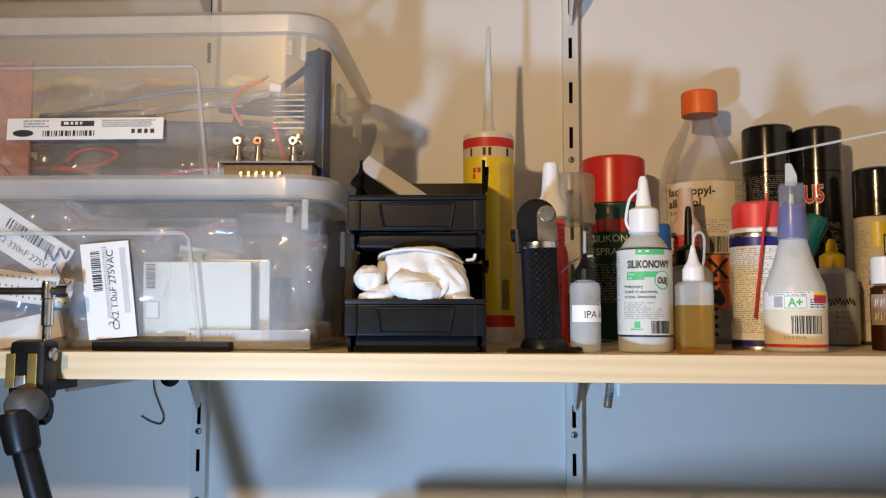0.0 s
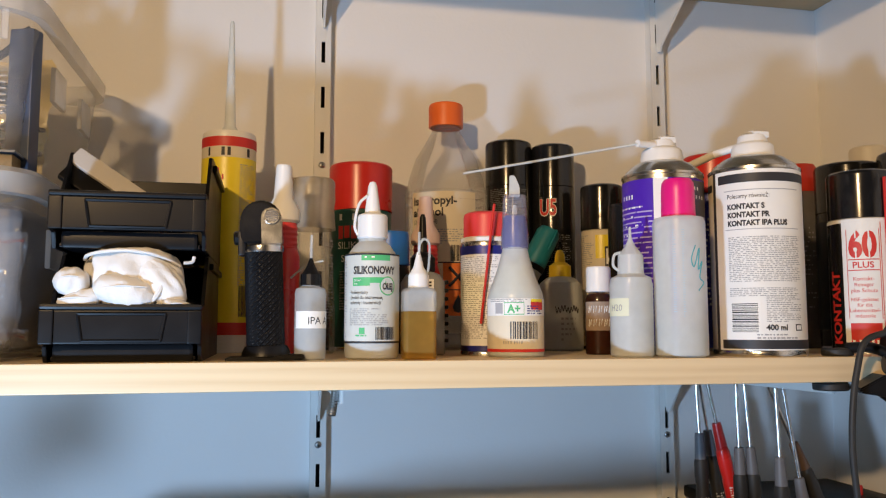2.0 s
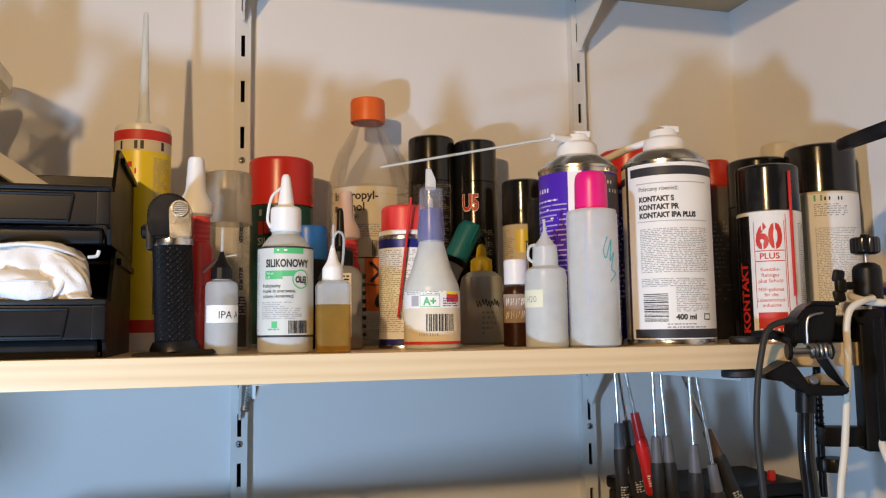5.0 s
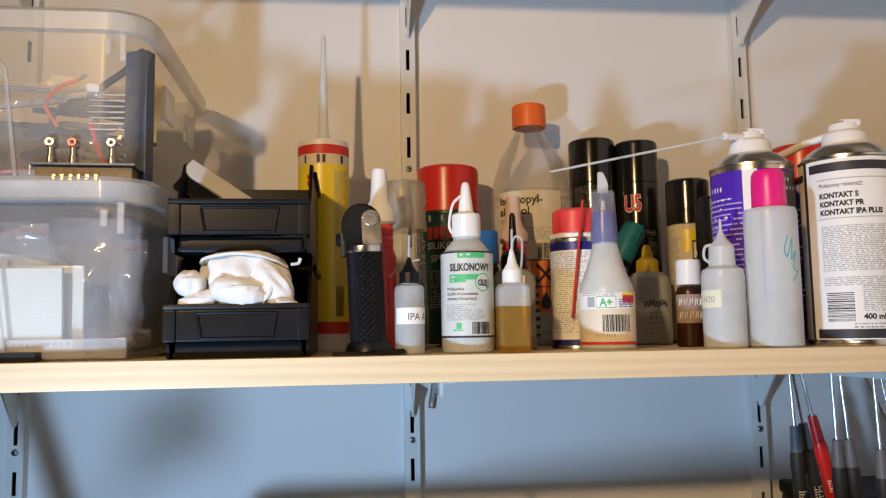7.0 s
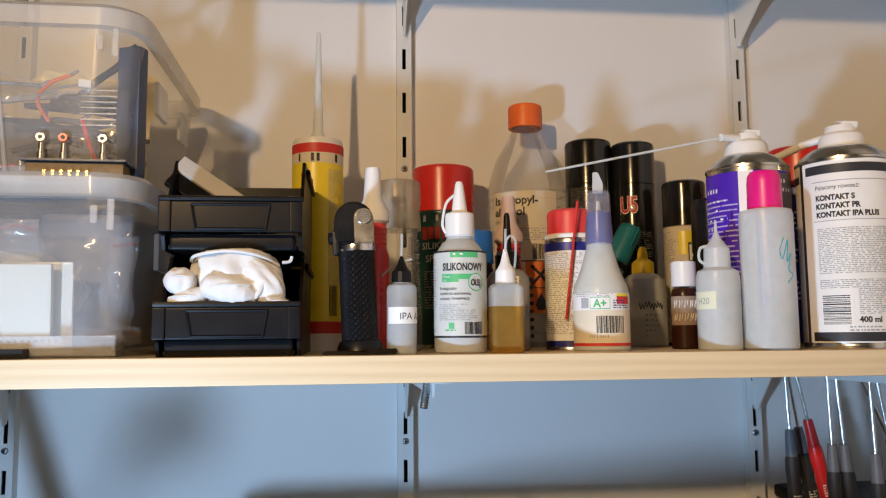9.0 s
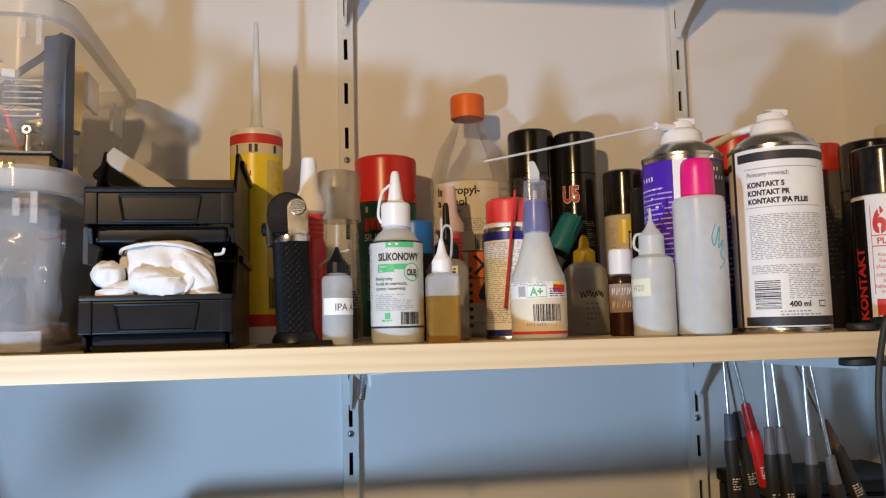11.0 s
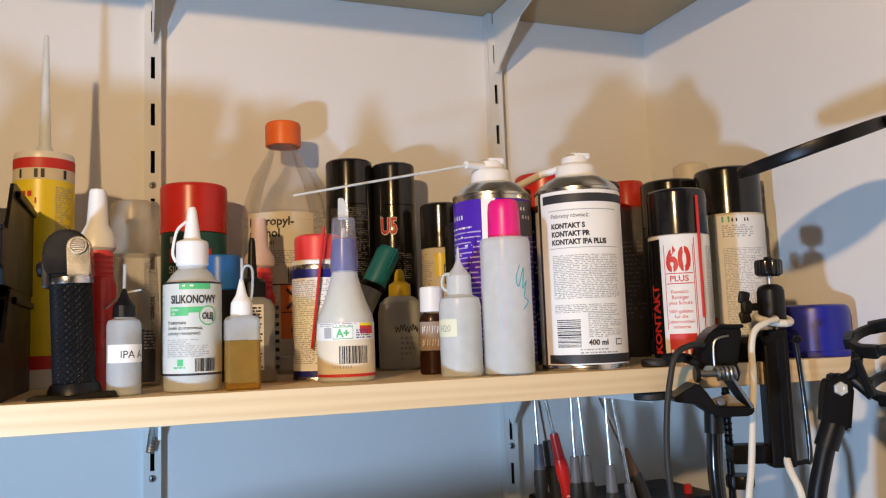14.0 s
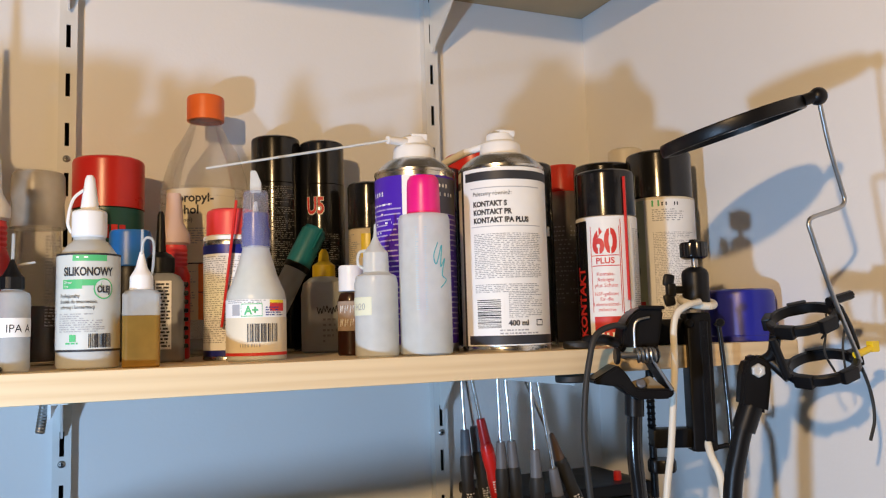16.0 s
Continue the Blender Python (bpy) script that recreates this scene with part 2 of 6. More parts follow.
def print_lines(name, r, z_top, z_low, a0, a1, pitch, material, parent, seed, fill=0.55, word=(2, 7), ragged=0.25):
    """Rows of small bars for writing too small to read; millimetres."""
    rnd = random.Random(seed)
    bm = bmesh.new()
    z = z_top
    if pitch < 4:
        pitch, fill = pitch * 0.82, fill * 0.8
    while z > z_low:
        a = a0
        stop = a1 - (a1 - a0) * rnd.random() * ragged * rnd.choice((0.4, 1, 2.4))
        while a < stop:
            w = math.degrees(rnd.uniform(*word) * 0.5 / r)
            e = min(a + w, stop)
            patch_into(bm, r * 0.001, (z - pitch * fill) * 0.001, z * 0.001, a, e)
            a = e + math.degrees(rnd.choice((0.3, 0.35, 0.5, 1.4)) * pitch / r)
        z -= pitch
    return tagged(finish(name, bm, material, parent), kind="stuff")


def barcode(name, r, z0, z1, a0, a1, material, parent, seed, upright=True):
    rnd = random.Random(seed)
    bm = bmesh.new()
    p, end = (a0, a1) if upright else (z0, z1)
    unit = (end - p) / 60
    while p < end:
        w = unit * rnd.choice((1, 1, 2, 3))
        if upright:
            patch_into(bm, r * 0.001, z0 * 0.001, z1 * 0.001, p, min(end, p + w))
        else:
            patch_into(bm, r * 0.001, p * 0.001, min(end, p + w) * 0.001, a0, a1)
        p += w + unit * rnd.choice((1, 1, 2))
    return tagged(finish(name, bm, material, parent), kind="stuff")


def letters_bm(words, size, align="CENTER", bold=0.0):
    cu = bpy.data.curves.new("letters", "FONT")
    cu.body, cu.size, cu.align_x, cu.resolution_u, cu.offset = words, size, align, 3, bold
    ob = new("letters", cu)
    bpy.context.view_layer.update()
    me = bpy.data.meshes.new_from_object(ob.evaluated_get(bpy.context.evaluated_depsgraph_get()))
    bm = bmesh.new()
    bm.from_mesh(me)
    bpy.data.objects.remove(ob)
    bpy.data.meshes.remove(me)
    bpy.data.curves.remove(cu)
    return bm


def letters(name, words, r, z, a, size, material, parent, align="CENTER", bold=0.0, spin=0, squeeze=1.0):
    """Writing wrapped round a body of radius r mm; baseline at z mm, at angle a."""
    bm = letters_bm(words, size * 0.001, align, bold * 0.001)
    bmesh.ops.subdivide_edges(bm, edges=[e for e in bm.edges if e.calc_length() > 0.0025], cuts=2)
    bmesh.ops.triangulate(bm, faces=bm.faces)
    c, s = math.cos(radians(spin)), math.sin(radians(spin))
    for v in bm.verts:
        x, y = v.co.x * squeeze, v.co.y
        x, y = x * c - y * s, x * s + y * c
        t = radians(a) + x / (r * 0.001)
        v.co = (r * 0.001 * math.sin(t), -r * 0.001 * math.cos(t), z * 0.001 + y)
    return finish(name, bm, material, parent, smooth=False)


def flat_letters(name, words, m, size, material, parent, align="CENTER", bold=0.0):
    return finish(name, letters_bm(words, size, align, bold), material, parent, smooth=False, at=m)


def rbox_bm(sx, sy, sz, bevel=0.002, seg=2):
    bm = bmesh.new()
    bmesh.ops.create_cube(bm, size=1)
    for v in bm.verts:
        v.co = (v.co.x * sx, v.co.y * sy, v.co.z * sz)
    if bevel:
        bmesh.ops.bevel(bm, geom=bm.edges[:], offset=bevel, segments=seg, profile=0.6, affect="EDGES")
    return bm


def rbox(name, size, at, material, parent=None, label="", bevel=0.002):
    if not isinstance(at, Matrix):
        at = pose(*at)
    return finish(name, rbox_bm(*size, bevel=bevel), material, parent, label, at=at)


def plate_bm(points, thick, bevel=0.0):
    """A flat outline (x, z), thick along y, its front at y = 0."""
    bm = bmesh.new()
    front = [bm.verts.new((x, 0, z)) for x, z in points]
    back = [bm.verts.new((x, thick, z)) for x, z in points]
    bm.faces.new(front), bm.faces.new(back[::-1])
    for i in range(len(points)):
        j = (i + 1) % len(points)
        bm.faces.new((front[j], front[i], back[i], back[j]))
    bmesh.ops.recalc_face_normals(bm, faces=bm.faces)
    if bevel:
        bmesh.ops.bevel(bm, geom=bm.edges[:], offset=bevel, segments=2, affect="EDGES")
    return bm


def smooth_path(pts, n=8):
    pts = [Vector(p) for p in pts]
    if len(pts) < 3:
        return pts
    full = [2 * pts[0] - pts[1]] + pts + [2 * pts[-1] - pts[-2]]
    out = []
    for i in range(1, len(full) - 2):
        p0, p1, p2, p3 = full[i - 1:i + 3]
        for k in range(n):
            t = k / n
            out.append(0.5 * (2 * p1 + (p2 - p0) * t + (2 * p0 - 5 * p1 + 4 * p2 - p3) * t * t + (3 * p1 - p0 - 3 * p2 + p3) * t ** 3))
    return out + [pts[-1]]


def tube_bm(pts, r, seg=12, curved=True, n=8, r_end=None):
    path = smooth_path(pts, n) if curved else [Vector(p) for p in pts]
    bm = bmesh.new()
    rings, side = [], None
    for i, p in enumerate(path):
        d = (path[min(i + 1, len(path) - 1)] - path[max(i - 1, 0)]).normalized()
        if side is None:
            side = d.orthogonal().normalized()
        side = (side - d * side.dot(d)).normalized()
        up = d.cross(side)
        k = r if r_end is None else r + (r_end - r) * i / (len(path) - 1)
        rings.append([bm.verts.new(p + k * (math.cos(2 * math.pi * j / seg) * side + math.sin(2 * math.pi * j / seg) * up)) for j in range(seg)])
    for a, b in zip(rings, rings[1:]):
        for j in range(seg):
            q = (j + 1) % seg
            bm.faces.new((a[j], a[q], b[q], b[j]))
    bm.faces.new(rings[0][::-1]), bm.faces.new(rings[-1])
    return bm


def tube(name, pts, r, material, parent=None, label="", seg=12, curved=True, n=8, r_end=None):
    return finish(name, tube_bm(pts, r, seg, curved, n, r_end), material, parent, label)


def loft_bm(sections, corner=8, cap_low=True, cap_high=False):
    """Rounded rectangles one over another: z, half width, half depth, corner radius."""
    bm = bmesh.new()
    rings = []
    for z, hx, hy, rad in sections:
        ring = []
        for cx, cy, a0 in ((hx - rad, hy - rad, 0), (-hx + rad, hy - rad, 90), (-hx + rad, -hy + rad, 180), (hx - rad, -hy + rad, 270)):
            for k in range(corner + 1):
                a = radians(a0 + 90 * k / corner)
                ring.append(bm.verts.new((cx + rad * math.cos(a), cy + rad * math.sin(a), z)))
        rings.append(ring)
    n = len(rings[0])
    for a, b in zip(rings, rings[1:]):
        for i in range(n):
            j = (i + 1) % n
            bm.faces.new((a[i], a[j], b[j], b[i]))
    if cap_low:
        bm.faces.new(rings[0][::-1])
    if cap_high:
        bm.faces.new(rings[-1])
    bmesh.ops.recalc_face_normals(bm, faces=bm.faces)
    return bm


def join_bms(bms):
    out = bmesh.new()
    for b in bms:
        me = bpy.data.meshes.new("tmp")
        b.to_mesh(me)
        b.free()
        out.from_mesh(me)
        bpy.data.meshes.remove(me)
    return out


def moved(bm, m):
    bm.transform(m)
    return bm


def structure(name, size, centre, material, label):
    return tagged(rbox(name, size, centre, material, bevel=0), label, "wall" if "wall" in name else name, kind="structure")


# ---- room ----
WALLY, SIDEX = 0.900, 0.712
structure("wall_back", (5.2, 0.1, 3.0), (-1.8, WALLY + 0.05, 1.5), WALL, "smooth white painted wall behind the shelves")
structure("wall_side", (0.1, 4.9, 3.0), (SIDEX + 0.05, -1.55, 1.5), WALL, "white painted side wall that ends the shelves")
structure("wall_left", (0.1, 4.9, 3.0), (-4.35, -1.55, 1.5), ROOM, "plain grey wall across the room")
structure("wall_front", (5.2, 0.1, 3.0), (-1.8, -3.95, 1.5), ROOM, "plain grey wall behind the viewer")
structure("floor", (5.4, 5.2, 0.1), (-1.8, -1.5, -0.05), FLOORING, "dark brown floor")
structure("ceiling", (5.4, 5.2, 0.1), (-1.8, -1.5, 3.05), ROOM, "plain grey ceiling")

# shelves
FRONT = 0.576
tagged(rbox("wooden_shelf", (2.0, WALLY - FRONT - 0.002, 0.0195), (SIDEX - 1.002, (FRONT + WALLY) / 2 - 0.001, TOP - 0.00975), WOOD, bevel=0.0012),
       "pale pine board shelf with visible grain on white brackets", "shelf")
us = thing("upper_shelf", SIDEX - 1.002, 0.780, 1.921, "upper board shelf seen from below, brownish underside", "shelf", turn=0)
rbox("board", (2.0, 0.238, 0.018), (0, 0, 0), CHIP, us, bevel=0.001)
# unseen rail, added to keep the warm lamp off the wall's top
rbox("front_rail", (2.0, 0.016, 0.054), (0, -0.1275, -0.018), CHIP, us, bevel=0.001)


def upright(x, label):
    ob = thing("shelf_upright", x, 0.8863, 1.0, label, "shelf upright", turn=0, group="shelf uprights")
    w, d = 0.0165, WALLY - 0.8863
    bm = join_bms([moved(rbox_bm(0.0062, 0.0016, 1.05, 0), pose(-0.00515, 0.0008, 0.525)), moved(rbox_bm(0.0062, 0.0016, 1.05, 0), pose(0.00515, 0.0008, 0.525))]
                  + [moved(rbox_bm(0.0042, 0.0016, 0.0265, 0), pose(0, 0.0008, 0.0358 + 0.05 * k)) for k in range(21)])
    part("face_strip", bm, STEEL, ob, smooth=False)
    for s in (-1, 1):
        rbox("flange", (0.0016, d, 1.05), (s * (w / 2 - 0.0008), d / 2 + 0.0004, 0.525), STEEL, ob, bevel=0)
    rbox("slot_back", (w - 0.005, 0.001, 1.05), (0, d - 0.0015, 0.525), DARK, ob, bevel=0)
    for z in (0.392, 0.6863, 0.9806):
        screw = lathe("screw", [(0, 0), (3.6, 0), (3.4, 1.2), (2.2, 2.0), (0, 2.1)], GREYMETAL, ob, "domed cross-head screw", 16, pose(0, 0, z, 90))
        rbox("cross_slot", (0.0036, 0.0009, 0.0004), (0, 0, 0.0021), DARK, screw, bevel=0)
        rbox("cross_slot", (0.0009, 0.0036, 0.0004), (0, 0, 0.0021), DARK, screw, bevel=0)
    return ob


UPX = (-0.309, 0.0944, 0.487)
for ux in UPX:
    upright(ux, "slotted white steel shelf upright screwed to the wall")


def bracket(x, z, reach, drop, label, knee=0.075):
    """z: the shelf's underside."""
    ob = thing("shelf_bracket", x, 0.8863, z, label, "shelf bracket", turn=0, group="shelf brackets")
    outline = [(0.0, -0.0008), (0.0, -drop), (0.008, -drop - 0.002), (0.012, -drop + 0.004), (knee, -0.4 * knee), (knee + 0.045, -0.27 * knee if knee > 0.05 else -0.0125), (reach, -0.011), (reach, -0.0008)]
    bm = plate_bm([(-a, b) for a, b in outline], 0.002)
    part("web", moved(bm, Matrix.Rotation(radians(90), 4, "Z") @ Matrix.Translation((0, -0.001, 0))), STEEL, ob, smooth=False)
    rbox("flange", (0.011, reach, 0.0016), (0.0055, -reach / 2, -0.0016), STEEL, ob, bevel=0)
    return ob


for ux in UPX:
    bracket(ux, TOP - 0.0195, 0.285, 0.052, "white pressed steel bracket under the pine shelf", 0.040)
    bracket(ux, 1.912, 0.215, 0.074, "white pressed steel bracket under the upper shelf")

# ---- storage tubs ----
def tub(x0, x1, y0, y1, z, h, label):
    """A clear tub with a rolled rim; x1, y0: the rim's right and front edge."""
    cx, cy, hx, hy = (x0 + x1) / 2, (y0 + y1) / 2, (x1 - x0) / 2, (y1 - y0) / 2
    ob = thing("storage_tub", cx, cy, z, label, "storage box", turn=0, group="stacked storage tubs")
    out = [(0.0, hx - 0.022, hy - 0.022, 0.022), (0.003, hx - 0.018, hy - 0.018, 0.024), (h * 0.5, hx - 0.0125, hy - 0.0125, 0.028), (h - 0.016, hx - 0.008, hy - 0.008, 0.030)]
    part("body", loft_bm(out, cap_low=True), TUB, ob, smooth=True)
    rim = [(h - 0.018, hx - 0.008, hy - 0.008, 0.030), (h - 0.0175, hx - 0.001, hy - 0.001, 0.034), (h - 0.004, hx, hy, 0.035), (h, hx - 0.004, hy - 0.004, 0.033), (h - 0.0005, hx - 0.011, hy - 0.011, 0.028), (h - 0.014, hx - 0.0105, hy - 0.0105, 0.028)]
    part("rim", loft_bm(rim, cap_low=False), TUBRIM, ob, "thick rounded rim")
    # moulded panel line on the front, and stacking ribs
    fy = -hy + 0.0125
    w = hx - 0.108
    tube("panel_line", [(-w, fy + 0.003, 0.006), (-w, fy - 0.003, h - 0.046), (-w + 0.004, fy - 0.0035, h - 0.042), (w - 0.004, fy - 0.0035, h - 0.042), (w, fy - 0.003, h - 0.046), (w + 0.008, fy + 0.003, 0.006)], 0.0016, TUBRIM, ob, curved=False, seg=8)
    rbox("foot_strip", (0.085, 0.003, 0.014), (hx - 0.062, -hy + 0.0195, 0.0085), TUB, ob, bevel=0.001)
    for k in range(7 if h > 0.13 else 0):
        rbox("grip_rib", (0.026, 0.0012, 0.0010), (hx - 0.034, -hy + 0.0115, h * 0.33 + 0.0045 * k), TUB, ob, bevel=0)
    for k in (0.0125, 0.0195):
        rbox("corner_tab", (0.005, 0.002, 0.022 if k < 0.015 else 0.012), (hx - 0.002 - k * 1.6, -hy + 0.006, h - 0.029), TUB, ob, bevel=0.0006)
    for k in range(2):
        rbox("side_clip", (0.004, 0.035, 0.028), (hx - 0.006, -hy + 0.09 + 0.09 * k, h * 0.62), TUBRIM, ob, bevel=0.001)
    return ob


LOWZ, HIZ = TOP, TOP + 0.1335
lower = tub(-0.500, -0.108, 0.5785, 0.866, LOWZ, 0.1275, "clear plastic storage tub full of bagged electronic parts")
upper = tub(-0.514, -0.121, 0.622, 0.893, TOP + 0.128, 0.1375, "clear plastic storage tub of cables and parts stacked on another")

# sticker on the upper tub
st = thing("shop_sticker", -0.318, 0.6305, 1.664, "white printed shop sticker, upside down on the tub", "sticker", turn=0, tilt=(-1.5, 0))
rbox("paper", (0.127, 0.0005, 0.0175), (0, 0, 0), PAPER, st, bevel=0)
rnd = random.Random(4)


def flat_bars(name, x0, x1, z0, z1, y, pitch, material, parent, seed, fill=0.55, word=(0.002, 0.007)):
    r = random.Random(seed)
    bm = bmesh.new()
    z = z1
    while z > z0:
        x, stop = x0, x1 - (x1 - x0) * 0.3 * r.random()
        while x < stop:
            e = min(stop, x + r.uniform(*word))
            bm.faces.new([bm.verts.new(p) for p in ((x, y, z - pitch * fill), (e, y, z - pitch * fill), (e, y, z), (x, y, z))])
            x = e + pitch * 0.4
        z -= pitch
    return tagged(finish(name, bm, material, parent, smooth=False), kind="stuff")


def flat_code(name, x0, x1, z0, z1, y, material, parent, seed, along="x"):
    r = random.Random(seed)
    bm = bmesh.new()
    lo, hi = (x0, x1) if along == "x" else (z0, z1)
    u = (hi - lo) / 60
    p = lo
    while p < hi:
        e = min(hi, p + u * r.choice((1, 1, 2, 3)))
        q = ((p, y, z0), (e, y, z0), (e, y, z1), (p, y, z1)) if along == "x" else ((x0, y, p), (x1, y, p), (x1, y, e), (x0, y, e))
        bm.faces.new([bm.verts.new(v) for v in q])
        p = e + u * r.choice((1, 1, 2))
    return tagged(finish(name, bm, material, parent, smooth=False), kind="stuff")


flat_code("barcode", -0.034, 0.008, -0.006, -0.0015, -0.0006, INK, st, 3)
rbox("black_number_field", (0.027, 0.0004, 0.0042), (-0.006, -0.0003, 0.0042), INK, st, bevel=0)
flat_bars("number_bar", -0.017, 0.004, 0.003, 0.0055, -0.0007, 0.004, PAPER, st, 2, word=(0.002, 0.004))
flat_bars("product_mark", 0.038, 0.060, -0.006, -0.0005, -0.0006, 0.0055, INK, st, 7, fill=0.62, word=(0.0026, 0.0036))
flat_bars("fine_print", 0.014, 0.060, 0.001, 0.007, -0.0006, 0.0016, GREYINK, st, 8)
flat_bars("fine_print", -0.05, -0.026, 0.001, 0.007, -0.0006, 0.0022, GREYINK, st, 9)
oval = bmesh.new()
bmesh.ops.create_circle(oval, cap_ends=True, segments=24, radius=1)
part("logo_shape", moved(oval, pose(-0.050, -0.0006, -0.0035, 90) @ Matrix.Diagonal((0.0085, 0.0028, 1, 1))), INK, st, smooth=False)

# ---- what lies in the lower tub ----
def crumple(bm, amount, scale, seed):
    for v in bm.verts:
        p = v.co * scale + Vector((seed * 3.1, seed * 1.7, 0))
        v.co += Vector((noise.noise(p), noise.noise(p + Vector((9, 0, 0))), noise.noise(p + Vector((0, 9, 0))))) * amount
    return bm


def sheet_bm(w, h, nx=14, nz=14, bulge=0.0):
    bm = bmesh.new()
    g = [[bm.verts.new((w * (i / nx - 0.5), -bulge * math.sin(math.pi * i / nx) * math.sin(math.pi * j / nz), h * (j / nz - 0.5))) for i in range(nx + 1)] for j in range(nz + 1)]
    for j in range(nz):
        for i in range(nx):
            bm.faces.new((g[j][i], g[j][i + 1], g[j + 1][i + 1], g[j + 1][i]))
    return bm


def parts_bag(x, y, z, w, h, tilt, seed, label):
    ob = new("parts_bag")
    ob.matrix_world = pose(x, y, z, tilt[0], tilt[1], tilt[2])
    tagged(ob, label, "plastic bag", "bags of parts")
    part("front_film", crumple(sheet_bm(w, h, bulge=0.012), 0.006, 45, seed), BAG, ob)
    part("back_film", crumple(sheet_bm(w, h, bulge=-0.006), 0.004, 45, seed + 5), BAG, ob)
    part("zip_strip", crumple(moved(sheet_bm(w, 0.002, 14, 1), pose(0, -0.003, h * 0.42)), 0.006, 45, seed), ZIPRED, ob, "red zip line")
    return ob


b1 = parts_bag(-0.345, 0.606, 1.574, 0.10, 0.085, (8, 32, 4), 1, "clear zip bag with a white printed label in the tub")
lab = rbox("paper_label", (0.072, 0.0005, 0.030), (0.004, -0.013, 0.0), PAPER, b1, bevel=0)
flat_code("barcode", -0.018, 0.022, 0.002, 0.010, -0.0005, INK, lab, 5)
flat_letters("print", "X2 330nF 275V", pose(0.002, -0.0006, -0.009, 90), 0.007, INK, lab)
b2 = parts_bag(-0.277, 0.604, 1.538, 0.085, 0.090, (6, 3, 0), 2, "clear zip bag holding a folded white printed label")
lab = rbox("paper_label", (0.036, 0.0005, 0.070), pose(0.0025, -0.0145, -0.002, 0, -8, 0), PAPER, b2, bevel=0)
flat_code("barcode", -0.011, -0.004, 0.0, 0.030, -0.0005, INK, lab, 6, along="z")
flat_letters("print", "CX2 1.0uF 275VAC", pose(0.006, -0.0006, 0.0, 90, -90, 0), 0.0072, INK, lab)
flat_letters("print", "2", pose(0.002, -0.0006, -0.024, 90, -90, 0), 0.006, INK, lab)
flat_bars("fine_print", -0.002, 0.002, -0.02, 0.032, -0.0006, 0.0016, GREYINK, lab, 12, word=(0.0006, 0.0016))
flat_bars("fine_print", 0.011, 0.016, -0.018, 0.030, -0.0006, 0.0016, GREYINK, lab, 13, word=(0.0006, 0.0016))
b3 = parts_bag(-0.345, 0.607, 1.525, 0.085, 0.065, (4, -12, 2), 3, "clear bag with white tape-cut parts and blue writing")
card = rbox("punched_tape", (0.074, 0.0005, 0.022), pose(0.004, -0.011, 0.012, 0, 20, 0), PAPER, b3, bevel=0)
for row in range(3):
    bm = bmesh.new()
    for k in range(16):
        q = bmesh.ops.create_circle(bm, cap_ends=True, segments=6, radius=0.0008)
        bmesh.ops.transform(bm, verts=q["verts"], matrix=pose(-0.034 + 0.0045 * k, -0.0005, -0.007 + 0.007 * row, 90))
    part("punched_holes", bm, INK, card, smooth=False)
for k in range(5):
    tube("pen_stroke", [(0.026 + 0.003 * k, -0.014, 0.028 - 0.011 * (k % 3)), (0.030 + 0.003 * k, -0.0145, 0.034 - 0.011 * (k % 3)), (0.032 + 0.003 * k, -0.014, 0.026 - 0.011 * (k % 3)), (0.036 + 0.003 * k, -0.0142, 0.031 - 0.011 * (k % 3))], 0.0006, NAVY, b3, seg=6)
rbox("white_block", (0.05, 0.006, 0.02), (0.0, -0.006, -0.02), PAPER, b3, bevel=0.001)


def white_packet(x, y, z, w, h, d, tilt, label):
    ob = new("parts_packet")
    ob.matrix_world = pose(x, y, z, *tilt)
    tagged(ob, label, "packet", "white packets")
    rbox("pouch", (w, d, h), (0, 0, 0), surface_packet, ob, bevel=0.002)
    return ob


surface_packet = surface("white_film_packet", (0.74, 0.75, 0.68), 0.22, vary=0.10, scale=30, bump=0.3, fine=120)
pk = white_packet(-0.214, 0.606, 1.5285, 0.082, 0.056, 0.006, (4, 0, 0), "white film packet with a printed strip in the tub")
flat_code("barcode", -0.038, -0.031, 0.008, 0.026, -0.0036, INK, pk, 9, along="z")
rbox("print_box", (0.011, 0.0004, 0.013), (-0.0335, -0.0032, -0.008), GREYINK, pk, bevel=0)
rbox("print_box_paper", (0.0095, 0.0004, 0.0115), (-0.0335, -0.0035, -0.008), PAPER, pk, bevel=0)
pk2 = white_packet(-0.198, 0.618, 1.5260, 0.070, 0.066, 0.004, (3, 0, 2), "plain white film packet standing in the tub")
pk3 = white_packet(-0.214, 0.625, 1.556, 0.046, 0.022, 0.003, (12, 10, 6), "small white paper packet lying among bags")
tape = thing("component_tape", -0.192, 0.6005, 1.5015, "cream punched strip of taped components", "component tape", turn=0)
rbox("strip", (0.056, 0.0006, 0.008), (0, 0, 0), CREAM, tape, bevel=0)
bm = bmesh.new()
for k in range(12):
    q = bmesh.ops.create_circle(bm, cap_ends=True, segments=6, radius=0.0009)
    bmesh.ops.transform(bm, verts=q["verts"], matrix=pose(-0.025 + 0.0045 * k, -0.0005, 0.001, 90))
part("punched_holes", bm, INK, tape, smooth=False)
b4 = parts_bag(-0.235, 0.618, 1.556, 0.10, 0.055, (10, -6, 3), 7, "clear zip bag with brass terminals")
for k in range(9):
    rbox("terminal", (0.004, 0.002, 0.0015), pose(-0.02 + 0.006 * k, -0.006, 0.004 * math.sin(k * 2.1), 20 * k, 40 * k, 10), BRASS, b4, bevel=0)
